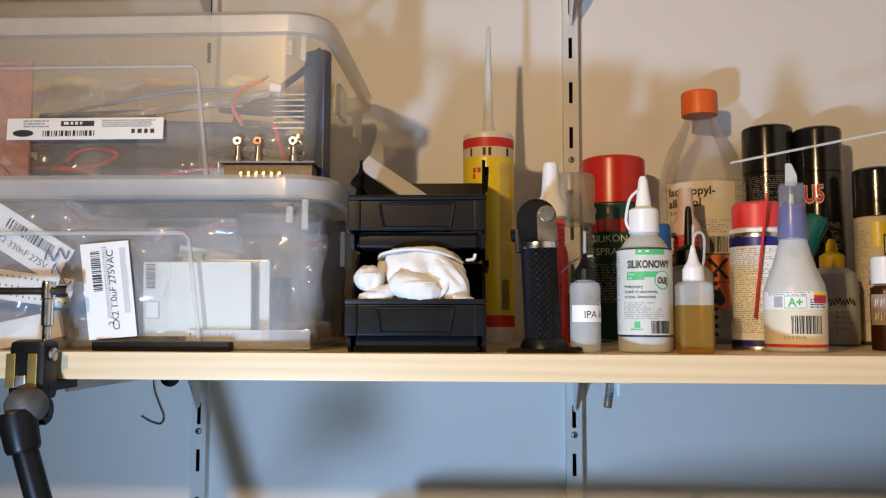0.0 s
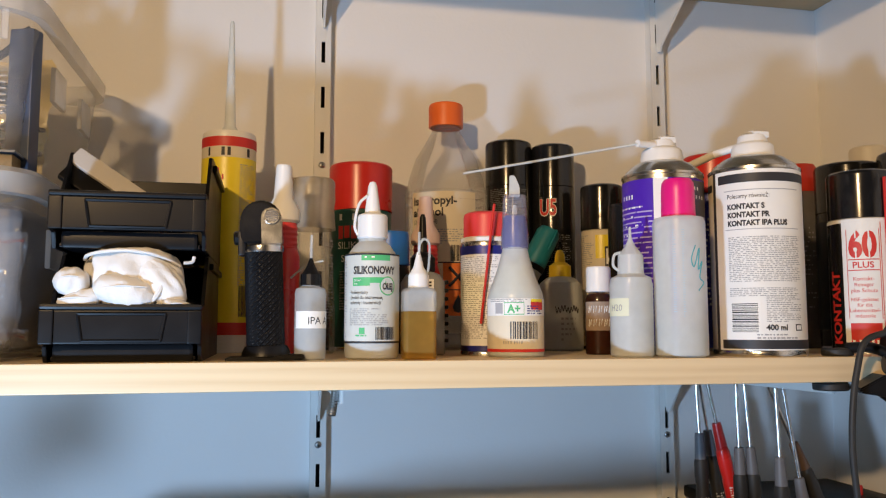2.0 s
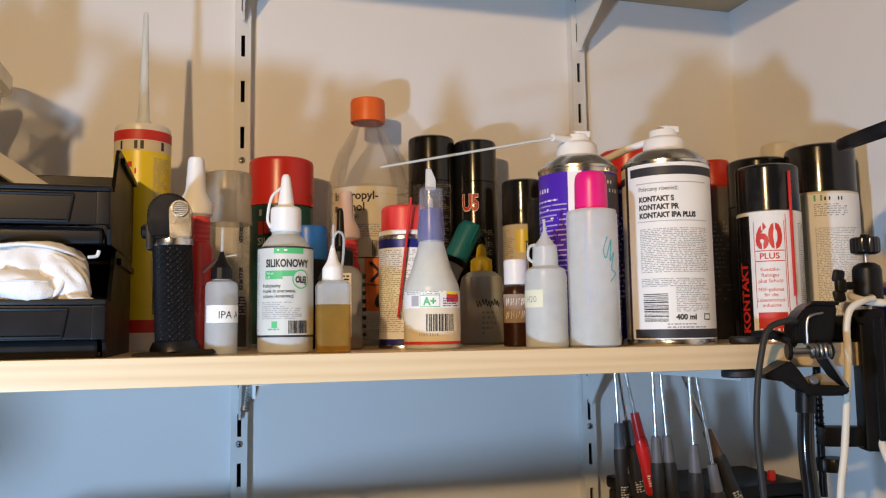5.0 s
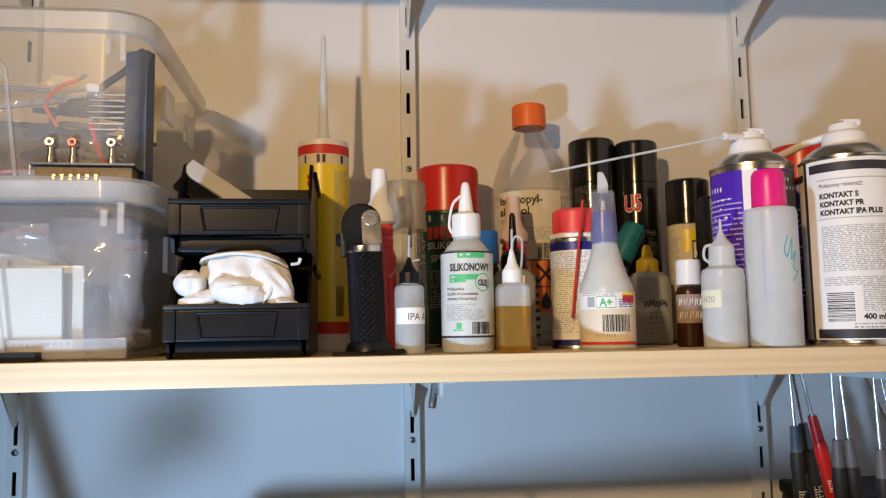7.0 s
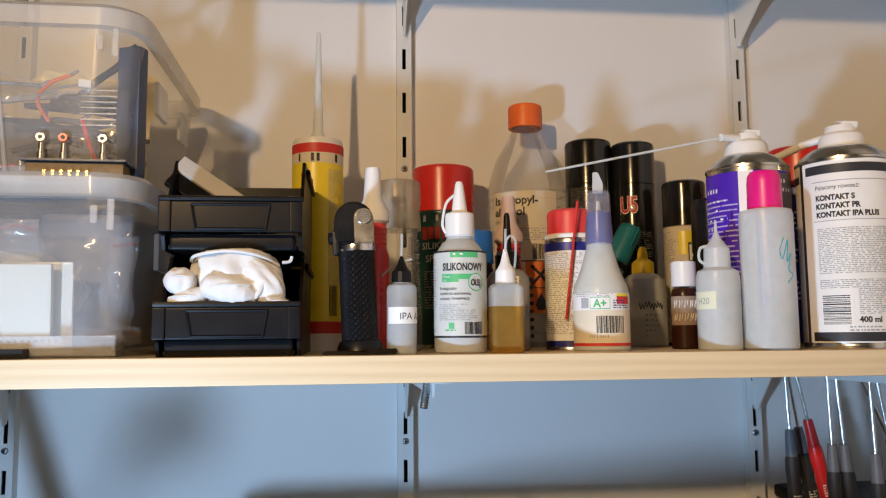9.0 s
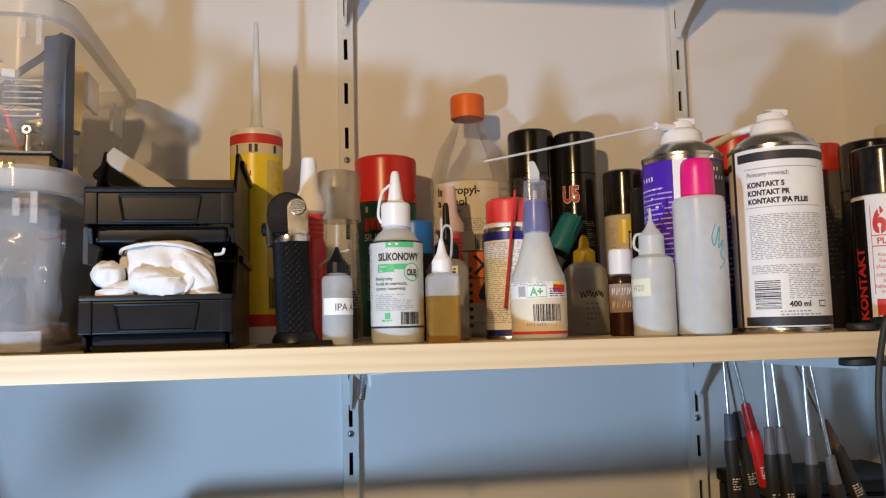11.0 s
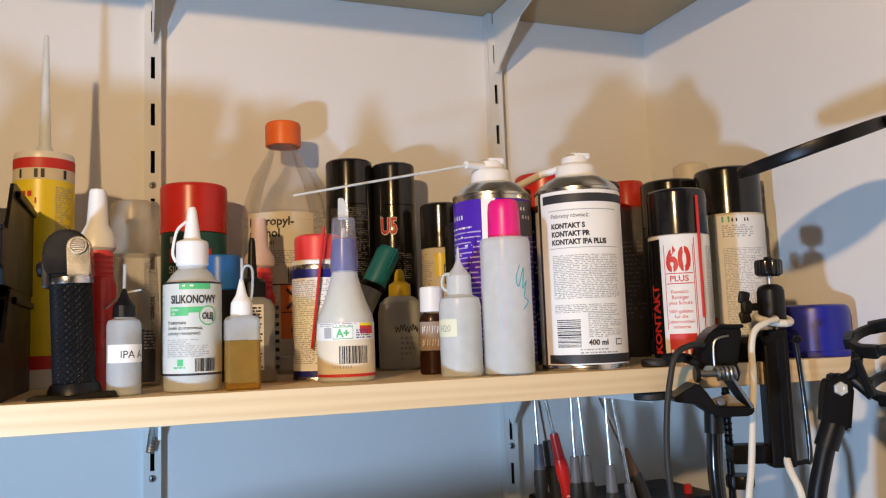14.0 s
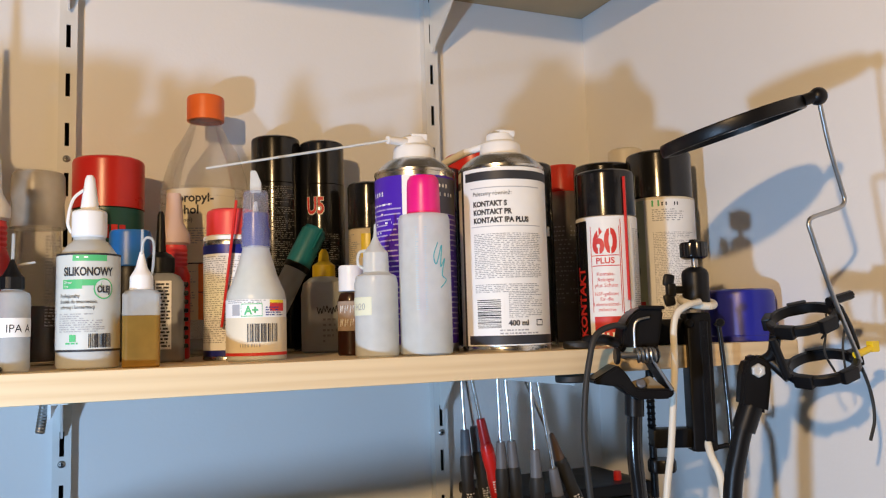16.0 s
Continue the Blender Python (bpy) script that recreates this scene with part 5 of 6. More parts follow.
# large white can
o = shouldered_can(0.4305, 0.613, 35.4, 147, "large white spray can with black bands and printed text", TIN, extra=10)
band("label", 35.7, 5, 146, PAPER, o, -66, 175)
band("side_label", 35.7, 5, 146, BUFF, o, -180, -72)
band("seam", 35.75, 3, 147, INK, o, -72, -66)
band("top_band", 35.9, 136, 143, INK, o, -60, 175)
band("base_band", 35.9, 6, 13, INK, o, -60, 175)
band("top_band", 35.9, 132, 138, INK, o, -180, -74)
band("frame_line", 35.95, 129.5, 130.2, PALEINK, o, -50, 48)
letters("print", "Polecamy również:", 36.0, 123.5, -46, 5.0, INK, o, align="LEFT", squeeze=0.85)
for k, w in enumerate(("KONTAKT S", "KONTAKT PR", "KONTAKT IPA PLUS")):
    letters("print", w, 36.0, 115 - 6.6 * k, -46, 5.8, INK, o, align="LEFT", bold=0.28, squeeze=0.9)
band("frame_line", 35.95, 98.6, 99.2, PALEINK, o, -50, 48)
print_lines("fine_print", 36.0, 93, 58, -46, 48, 1.75, GREYINK, o, 91, word=(1.5, 6), ragged=0.08)
print_lines("fine_print", 36.0, 53, 47, -46, 48, 1.75, GREYINK, o, 92, word=(1.5, 6), ragged=0.1)
print_lines("fine_print", 36.0, 46, 27, -2, 48, 1.75, GREYINK, o, 93, word=(1.5, 6))
band("code_field", 36.0, 16, 42, PAPER, o, -46, -8)
barcode("barcode", 36.1, 19, 41, -44, -12, INK, o, 95, upright=False)
letters("print", "400 ml", 36.1, 20.5, 10, 6, INK, o, bold=0.2)
band("size_mark", 36.05, 20, 25, INK, o, 35, 46)
band("size_mark", 36.15, 20.8, 24.2, PAPER, o, 36.2, 44.8)
print_lines("fine_print", 36.0, 17.5, 15, -14, 40, 3, GREYINK, o, 96)
print_lines("fine_print", 36.0, 126, 30, -120, -85, 2.6, GREYINK, o, 97)
spray_head(o, 17.0, 160, [(-0.010, 0.004, 0.172), (-0.030, 0.016, 0.168)])
tube("straw", [(-0.028, 0.014, 0.1685), (-0.066, 0.050, 0.156)], 0.0034, CREAM, o, "cream plastic tube", seg=12, curved=False)

# red and white contact spray
o = can(0.552, 0.640, 27.6, 158, "red and white spray can with black cap and red straw", PAPER, cap=GLOSSBLACK, cap_z=116, cap_r=27.3, extra=6)
band("dark_side", 27.85, 4, 112, GLOSSBLACK, o, -110, -42)
letters("print", "KONTAKT", 28.1, 8, -50, 13, REDINK, o, align="LEFT", spin=90, bold=0.5)
letters("print", "60", 28.0, 82.5, -8, 30, REDINK, o, bold=1.2, squeeze=0.74)
for a in (-18.5, 2.5):
    for z0, z1 in ((81, 88), (98, 105)):
        band("stencil_gap", 28.15, z0, z1, PAPER, o, a - 1.2, a + 1.2)
for a in (-34, 19):
    band("rule", 28.0, 30, 106, REDINK, o, a, a + 1)
band("rule", 28.0, 79.5, 80.3, REDINK, o, -32, 18)
letters("print", "PLUS", 28.0, 72.8, -8, 7.4, REDINK, o, bold=0.15, squeeze=1.05)
band("rule", 28.0, 70.4, 71.2, REDINK, o, -32, 18)
for k, w in enumerate(("Kontakt-", "Reiniger", "plus Schutz")):
    letters("print", w, 28.0, 62 - 5 * k, -8, 4.6, REDINK, o)
for k, w in enumerate(("NSF-gelistet", "für die", "Lebensmittel-", "industrie")):
    letters("print", w, 28.0, 44.5 - 4.6 * k, -8, 4.4, REDINK, o)
band("red_field", 28.0, 6, 26, REDINK, o, -32, 18)
print_lines("brand_bar", 28.2, 12, 7, -30, 14, 6, PAPER, o, 101, fill=0.7, word=(3, 5))
band("red_rule", 28.0, 4, 112, REDINK, o, 36, 38)
print_lines("fine_print", 28.0, 104, 16, 50, 95, 2.2, GREYINK, o, 102)
band("red_rule", 28.0, 4, 112, REDINK, o, 22, 23.2)
tube("straw", [(0.0158, -0.0245, 0.150), (0.0158, -0.0245, 0.040)], 0.0013, RED, o, "red straw", seg=8, curved=False)

# spray cans at the back of the corner
o = can(0.630, 0.752, 32.5, 190, "dark spray can with a wide black cap", GLOSSBLACK, cap=GLOSSBLACK, cap_z=140, cap_r=32.5)
band("label", 32.8, 20, 130, BLACK, o)
o = can(0.655, 0.690, 33.6, 192, "white labelled spray can with a tall black cap", BUFF, cap=GLOSSBLACK, cap_z=144, cap_r=32.6, extra=4)
band("label", 33.9, 6, 141, PAPER, o, -30, 80)
band("green_fade", 33.85, 6, 141, surface("green_fade", (0.46, 0.52, 0.36), 0.5, vary=0.15), o, -90, -30)
band("logo_shape", 34.0, 134, 140, GREENINK, o, -16, -3)
print_lines("brand_bar", 34.0, 138, 134, 0, 40, 5, INK, o, 111, fill=0.7, word=(2, 3.4))
print_lines("fine_print", 34.0, 131, 120, -16, 40, 2.6, GREYINK, o, 112)
print_lines("fine_print", 34.0, 108, 20, -16, 60, 2.0, GREYINK, o, 113, word=(1, 4))
print_lines("print", 34.0, 110, 60, -80, -40, 12, DARKGREEN, o, 114, fill=0.5)
band("red_field", 34.0, 28, 40, REDINK, o, -70, -35)
o = can(0.690, 0.792, 20.5, 221, "white capped can at the back of the shelf", PAPER, cap=CREAM, cap_z=150, cap_r=20)
o = thing("red_capped_bottle", 0.6145, 0.812, TOP, "grey clear bottle with a red cap at the back", "bottle")
lathe("body", [(0, 0), (20, 0), (21, 2), (21, 163), (19, 171)], see_through("grey_clear_plastic", (0.22, 0.21, 0.20), 0.75, rough=0.3), o)
lathe("cap", [(19.5, 170), (20.5, 171), (19.5, 197), (17, 201), (0, 201.5)], REDCLEAR, o, "red cap")
print_lines("fine_print", 21.3, 130, 40, -40, 50, 5, PALEINK, o, 121, fill=0.3)
o = can(0.530, 0.742, 24.0, 184, "dark can behind the white spray can", GLOSSBLACK, cap=GLOSSBLACK, cap_z=140)
print_lines("brand_bar", 24.4, 118, 108, 30, 80, 12, PAPER, o, 122, fill=0.8, word=(4, 8))
o = can(0.4655, 0.735, 30.0, 188, "dark blue can with a red cap behind other cans", NAVY, cap=RED, cap_z=150)
print_lines("fine_print", 30.4, 130, 40, -70, 60, 5, PALEINK, o, 123, fill=0.4)
o = can(0.425, 0.735, 24.0, 172, "black and blue spray can between the cans", GLOSSBLACK, cap=GLOSSBLACK, cap_z=130)

# blue lid
o = thing("blue_jar", 0.676, 0.610, TOP, "short round cobalt blue plastic jar upside down on the shelf", "jar")
lathe("shell", [(31.5, 0), (32.5, 0.6), (32.2, 12), (31.6, 42), (30, 46.5), (26, 48), (0, 48.4)], BLUELID, o, seg=48)
lathe("rim", [(32.4, 0), (33.2, 0.5), (33.2, 5), (32.3, 6)], BLUELID, o, seg=48)

# small bottles between the rows
o = thing("blue_capped_bottle", 0.1475, 0.735, TOP, "dark bottle with a bright blue cap", "bottle")
lathe("body", [(0, 0), (16, 0), (17, 1.5), (17, 70), (15, 78)], BLACK, o)
lathe("cap", [(16, 77), (17, 78), (16.6, 104), (15.5, 107), (0, 107.5)], SKYBLUE, o, "bright blue cap", 36)
o = thing("grey_oil_bottle", 0.1675, 0.685, TOP, "flat grey oil bottle with a black spout", "bottle", extra=4)
part("body", loft_bm([(0, 0.016, 0.011, 0.004), (0.0015, 0.0178, 0.0125, 0.005), (0.060, 0.0178, 0.0125, 0.005), (0.066, 0.014, 0.010, 0.005), (0.069, 0.008, 0.008, 0.0075)], 5), GREYPLASTIC, o)
for k in range(8):
    rbox("grip_rib", (0.004, 0.020, 0.0032), (0.0185, 0, 0.012 + 0.0068 * k), BLACK, o, bevel=0.001)
rbox("label", (0.012, 0.0006, 0.052), (0.002, -0.0127, 0.036), PAPER, o, bevel=0)
flat_bars("fine_print", -0.003, 0.007, 0.012, 0.060, -0.0132, 0.0026, INK, o, 131)
lathe("cap", [(8, 68), (10.5, 69), (10.5, 80), (8, 83), (4, 85), (2.6, 114), (1.5, 117), (0, 117)], BLACK, o, "black pointed spout", 24)
o = cone_bottle(0.184, 0.760, 144, 13.6, "small red bottle with a pale pink tapered cap", RED, BRIGHTRED, SKINPINK)


# ---- under the shelf ----
UNDER = TOP - 0.0195
hk = thing("wall_hook", -0.309, 0.76, UNDER, "bent wire hook hanging under the shelf", "hook", turn=0)
tube("wire", [(0.0, 0, 0), (0.0005, 0, -0.012), (0.002, 0, -0.024), (0.0075, 0, -0.038), (0.0115, 0, -0.048), (0.008, 0, -0.0545), (-0.002, 0, -0.052), (-0.010, 0, -0.0475)], 0.0012, CHROME, hk, n=5)
lathe("hanger_disc", [(0, -2), (9, -2), (10, 0), (9, 2), (0, 2)], BLACK, hk, "black backing disc", 24, pose(0.011, 0.012, -0.012, 90))
sl = thing("shelf_clip", -0.372, 0.66, UNDER, "small white clip under the shelf", "clip", turn=0)
rbox("clip", (0.012, 0.010, 0.006), (0, 0, -0.0032), STEEL, sl, bevel=0.001)
pn = thing("steel_pin", 0.0915, 0.615, UNDER, "threaded steel pin hanging under the shelf", "pin", turn=0, tilt=(0, 8))
lathe("shank", [(0, -21), (2.6, -21), (3.2, -20)] + [(3.2 if k % 2 else 2.8, -19 + k) for k in range(19)] + [(0, 0)], GREYMETAL, pn, seg=14)

# screwdrivers hung by their blades
def driver(x, y, top, blade, handle, lean, label, colour, tipcol):
    ob = new("screwdriver")
    ob.matrix_world = Matrix.Translation((x, y, UNDER - 0.001)) @ Matrix.Rotation(radians(lean[0]), 4, "Y") @ Matrix.Rotation(radians(lean[1]), 4, "X")
    tagged(ob, label, "screwdriver", "hanging screwdrivers")
    tube("blade", [(0, 0, 0), (0, 0, -blade)], 0.0019, CHROME, ob, "bright steel blade", seg=12, curved=False)
    b = blade * 1000
    lathe("handle", [(0, -b), (4.2, -b), (4.6, -b - 3), (5.6, -b - 24), (5.4, -b - 26)], tipcol, ob, seg=20)
    lathe("grip", [(5.4, -b - 25), (6.6, -b - 28), (6.9, -b - 40), (6.0, -b - 54), (6.6, -b - 58), (6.8, -b - handle), (5, -b - handle - 3), (0, -b - handle - 3)], colour, ob, "rubber grip", 20)
    print_lines("size_print", 7.0, -b - 62, -b - 74, -40, 40, 3, PAPER, ob, int(abs(x * 9000)), fill=0.6)
    return ob


driver(0.4625, 0.775, 0, 0.062, 92, (-2, 0), "precision screwdriver with grey and black grip", RUBBER, DRIVERGREY)
driver(0.4715, 0.787, 0, 0.062, 92, (-9, 1), "precision screwdriver with black grip hung beside others", RUBBER, DRIVERGREY)
driver(0.4655, 0.762, 0, 0.052, 80, (-12, 0), "precision screwdriver with red handle", RED, RED)
driver(0.4865, 0.742, 0, 0.072, 92, (-1, 0), "precision screwdriver hung with its handle down", RUBBER, DRIVERGREY)
driver(0.4935, 0.740, 0, 0.072, 92, (-4, 0), "precision screwdriver with grey neck and black grip", RUBBER, DRIVERGREY)
driver(0.4955, 0.692, 0, 0.074, 92, (-1.5, 0), "long precision screwdriver with grey neck", RUBBER, DRIVERGREY)
driver(0.5015, 0.692, 0, 0.094, 92, (-9, 0), "longest precision screwdriver with grey neck", RUBBER, DRIVERGREY)
driver(0.4925, 0.705, 0, 0.070, 92, (-24, 0), "precision screwdriver with brown neck leaning outwards", RUBBER, surface("driver_brown", (0.10, 0.06, 0.04), 0.5))
hb = thing("tool_holder", 0.487, 0.735, UNDER, "white metal strip that holds the screwdrivers", "tool holder", turn=0)
rbox("strip", (0.05, 0.13, 0.0015), (0, 0, -0.0012), STEEL, hb, bevel=0)

cs = thing("tool_case", 0.605, 0.835, 1.235, "black tool case against the wall under the shelf", "case", turn=0)
rbox("body", (0.185, 0.11, 0.092), (0, 0.006, 0.0385), BLACK, cs, bevel=0.004)
rbox("lid", (0.189, 0.114, 0.014), (0, 0.006, 0.092), BLACK, cs, bevel=0.004)
for k in range(3):
    rbox("groove_rib", (0.17, 0.004, 0.002), (0, -0.052, 0.012 + 0.022 * k), BLACK, cs, bevel=0.0006)
lathe("red_button", [(0, 0), (4.5, 0), (4.5, 9), (3.5, 11), (0, 11)], RED, cs, "red button", 18, pose(0.062, -0.03, 0.098))
rbox("latch", (0.045, 0.006, 0.010), (0.03, -0.051, 0.078), GLOSSBLACK, cs, bevel=0.002)

# unseen bench, added to block the cool lamp and carry the shading boxes
wb = thing("workbench", 0.14, 0.69, 0.0, "unseen dark workbench added below the shelf to block light", "workbench", turn=0)
rbox("worktop", (1.12, 0.60, 0.040), (0, -0.11, 1.2070), BENCH, wb, bevel=0.003)
for lx in (-0.52, 0.52):
    for ly in (-0.15, 0.15):
        rbox("leg", (0.06, 0.06, 1.187), (lx, ly, 0.5935), BENCH, wb, bevel=0.003)

# long low boxes, unseen, added on the bench so their top edges shade the wall
bc = thing("bench_case", 0.0, 0.66, 1.227, "unseen dark low box added on the workbench to shade the wall", "case", turn=0)
rbox("body", (0.30, 0.07, 0.102), (0.024, 0, 0.051), BENCH, bc, bevel=0.003)
rbox("base", (0.34, 0.07, 0.088), (0.013, 0, 0.044), BENCH, bc, bevel=0.003)
bd = thing("bench_case", 0.075, 0.46, 1.227, "unseen dark box with a sloping top added to shade the wall", "case", turn=0)
part("body", moved(plate_bm([(-0.15, 0.0), (0.15, 0.0), (0.15, 0.106), (-0.15, 0.090)], 0.06, 0.003), pose(0, -0.03, 0)), BENCH, bd)

# ---- clamp with a jointed arm at the shelf's edge ----
cl = thing("super_clamp", -0.312, 0.566, TOP - 0.012, "black clamp with steel tightening bar on the shelf edge", "clamp", turn=0)
rbox("jaw_body", (0.034, 0.026, 0.046), (-0.001, -0.004, 0.0), BLACK, cl, bevel=0.006)
rbox("jaw_plate", (0.009, 0.004, 0.026), (-0.014, -0.0175, 0.0), surface("gold_plate", (0.42, 0.30, 0.10), 0.35, metal=0.8), cl, "worn gold face", bevel=0.001)
rbox("jaw_plate", (0.009, 0.004, 0.026), (0.006, -0.0175, 0.0), cl.children[1].data.materials[0], cl, "worn gold face", bevel=0.001)
lathe("socket_hole", [(0, 0), (4.6, 0), (5.2, 1), (5.2, 3), (0, 3)], GLOSSBLACK, cl, "", 20, pose(-0.004, -0.0165, 0.009, 90))
rbox("roller", (0.011, 0.006, 0.010), (-0.004, -0.018, -0.008), GREYMETAL, cl, bevel=0.002)
lathe("side_bolt", [(0, 0), (5, 0), (5, 3), (3.5, 4), (0, 4)], GREYMETAL, cl, "", 18, pose(0.0165, -0.006, 0.012, 0, 90))
lathe("lower_lug", [(0, -8), (9.5, -8), (11, -6), (11, 6), (9.5, 8), (0, 8)], BLACK, cl, "", 28, pose(0.006, -0.004, -0.031, 0, 90))
lathe("side_bolt", [(0, 0), (5, 0), (5, 1.2), (3.5, 2), (0, 2)], BLACK, cl, "", 18, pose(0.0142, -0.006, -0.031, 0, 90))
lathe("screw_post", [(4, 22), (4, 33), (5.4, 34), (5.4, 54), (6.2, 55), (6.2, 66), (5.4, 68), (0, 68)], CHROME, cl, "chrome screw post", 24, pose(0.006, 0.002, 0))
tube("tommy_bar", [(-0.062, 0.0, 0.0605), (0.024, 0.0, 0.0605)], 0.0031, CHROME, cl, "steel bar", seg=14, curved=False)
lathe("bar_end", [(0, 0), (5, 0), (5.4, 1), (5.4, 11), (4.5, 12), (0, 12)], CHROME, cl, "", 20, pose(0.016, 0, 0.0605, 0, 90))
rbox("lower_jaw", (0.026, 0.05, 0.008), (0.004, 0.016, -0.0125), BLACK, cl, bevel=0.002)
cl.scale = (0.75, 0.8, 0.9)
arm = thing("jointed_arm", -0.3095, 0.548, TOP - 0.044, "black jointed support arm hanging from the clamp", "support arm", turn=0)
part("ball", moved(blob_bm(0.0140, 0.0130, 0.0130, 0, 1, 0), pose(0.001, 0, 0.009)), WORN, arm, "worn grey ball joint")
lathe("socket", [(0, -21), (10, -21), (11.2, -18), (12.2, 3), (11.4, 6), (0, 6)], BLACK, arm, "", 28, pose(-0.001, -0.006, 0, 0, -14))
tube("rod", [(0.003, -0.004, -0.018), (0.050, -0.004, -0.158)], 0.0082, BLACK, arm, seg=20, curved=False)
for k in (0.48, 0.52):
    tube("groove_ring", [(0.003 + 0.047 * k, -0.004, -0.018 - 0.140 * k), (0.003 + 0.047 * (k + 0.015), -0.004, -0.018 - 0.140 * (k + 0.015))], 0.0086, GLOSSBLACK, arm, seg=20, curved=False)
# unseen lower end, added to cast the blurred blots on the wall
part("lower_joint", moved(blob_bm(0.022, 0.02, 0.018, 0, 1, 0, 3), pose(0.046, -0.004, -0.172)), BLACK, arm)
tube("lower_rod", local(arm, (-0.2635, 0.544, 1.275), (-0.262, 0.40, 1.29), (-0.2443, 0.36, 1.325)), 0.0018, BLACK, arm, seg=16)
part("lower_knob", moved(blob_bm(0.013, 0.012, 0.011, 0, 1, 0, 3), Matrix.Translation(local(arm, (-0.2297, 0.36, 1.334))[0])), BLACK, arm)
tube("knob_stem", local(arm, (-0.250, 0.36, 1.325), (-0.2297, 0.36, 1.334)), 0.008, BLACK, arm, seg=16, curved=False)

# ---- spring clamp lamp foot ----
sp = thing("spring_clamp", 0.5125, 0.555, TOP - 0.006, "black plastic spring clamp gripping the shelf edge", "spring clamp", turn=-22)
up = [(-0.0125, 0.0068), (-0.0085, 0.025), (-0.0024, 0.0338), (0.006, 0.0385), (0.0213, 0.0379), (0.0226, 0.0345), (0.0186, 0.0125), (0.0152, -0.002), (0.0105, -0.0027), (0.006, 0.0068)]
ob = part("upper_handle", plate_bm(up, 0.030, 0.002), BLACK, sp)
ob.matrix_local = pose(0.0, -0.011, 0)
rbox("handle_lip", (0.0200, 0.006, 0.0032), pose(0.0125, -0.0125, 0.0374, 0, 2, 0), BLACK, sp, bevel=0.0014)
tube("jaw_arm", [(-0.008, -0.004, 0.007), (-0.020, 0.006, 0.013), (-0.034, 0.018, 0.0125)], 0.0042, BLACK, sp, seg=12)
tube("handle_wire", [(-0.0025, -0.0145, 0.004), (-0.0025, -0.0150, 0.022), (0.001, -0.0150, 0.028), (0.010, -0.0145, 0.0300)], 0.0010, GREYMETAL, sp, "steel spring wire", seg=8, n=3)
lo = [(-0.0166, -0.006), (-0.036, -0.017), (-0.035, -0.0203), (-0.016, -0.0230), (-0.0074, -0.0297), (-0.0007, -0.0331), (0.0230, -0.0331), (0.0274, -0.0284), (0.0254, -0.0257), (-0.0024, -0.0247), (-0.0105, -0.0122)]
ob = part("lower_handle", plate_bm(lo, 0.030, 0.0013), BLACK, sp)
ob.matrix_local = pose(0.0, -0.015, 0)
ob = part("side_web", plate_bm([(0.0095, -0.003), (0.0128, -0.003), (0.0274, -0.0265), (0.0243, -0.0265)], 0.026, 0.0008), BLACK, sp)
ob.matrix_local = pose(0.0, -0.013, 0)
ob = part("inner_plate", plate_bm([(-0.0057, -0.0203), (-0.0026, -0.0246), (0.0225, -0.0258), (0.0105, -0.0160)], 0.003), surface("tan_plastic", (0.24, 0.19, 0.12), 0.6, vary=0.2), sp, "tan inner face", smooth=False)
ob.matrix_local = pose(0.0, -0.006, 0)
lathe("upper_pad", [(0, 0), (11, 0), (12, 1), (12, 4.5), (10.5, 6), (0, 6)], RUBBER, sp, "round rubber pad", 28, pose(-0.040, 0.022, 0.0063))
lathe("lower_pad", [(0, 0), (12.5, 0), (13.5, 1), (13.5, 5), (12, 6.5), (0, 6.5)], RUBBER, sp, "round rubber pad", 28, pose(-0.046, 0.022, -0.0208))
hel = [(-0.0035 + 0.00026 * i, -0.019 + 0.0050 * math.cos(i * math.pi / 6), 0.0012 + 0.0050 * math.sin(i * math.pi / 6)) for i in range(60)]
tube("spring", hel, 0.0012, GREYMETAL, sp, "coiled steel spring", seg=8, n=2)
tube("spring_leg", [(0.0095, -0.0200, -0.003), (0.0238, -0.0175, -0.0262)], 0.0012, GREYMETAL, sp, seg=8, curved=False)
lathe("pivot", [(0, 0), (2.4, 0), (2.4, 32), (0, 32)], GREYMETAL, sp, "", 14, pose(-0.0165, -0.019, 0.0012, 0, 90))
for px in (-0.0175, 0.0125):
    lathe("pivot_lug", [(0, -1.6), (6.0, -1.6), (6.8, -0.8), (6.8, 0.8), (6.0, 1.6), (0, 1.6)], BLACK, sp, "", 22, pose(px, -0.017, 0.001, 0, 90))
lathe("screw", [(0, 0), (3.8, 0), (3.8, 3), (2.6, 4), (0, 4)], DRIVERGREY, sp, "", 14, pose(0.002, -0.0085, -0.0222, 60))
tube("neck_socket", local(sp, (0.5150, 0.560, 1.4560), (0.5140, 0.560, 1.4370)), 0.0076, BLACK, sp, seg=20, curved=False)
tube("gooseneck", local(sp, (0.5145, 0.560, 1.4440), (0.5125, 0.560, 1.4093), (0.5150, 0.560, 1.3740), (0.518, 0.560, 1.320)), 0.0062, GLOSSBLACK, sp, "glossy black flexible neck", seg=18)
cb = thing("power_cable", 0.4755, 0.548, TOP, "thin black cable hanging over the shelf edge", "cable", turn=0)
tube("sheath", local(cb, (0.4980, 0.546, 1.5080), (0.4851, 0.542, 1.5085), (0.4693, 0.542, 1.5020), (0.4621, 0.542, 1.4825), (0.4573, 0.542, 1.4576), (0.4551, 0.542, 1.4246), (0.4578, 0.542, 1.3834), (0.462, 0.542, 1.32)), 0.0024, RUBBER, cb, seg=12)

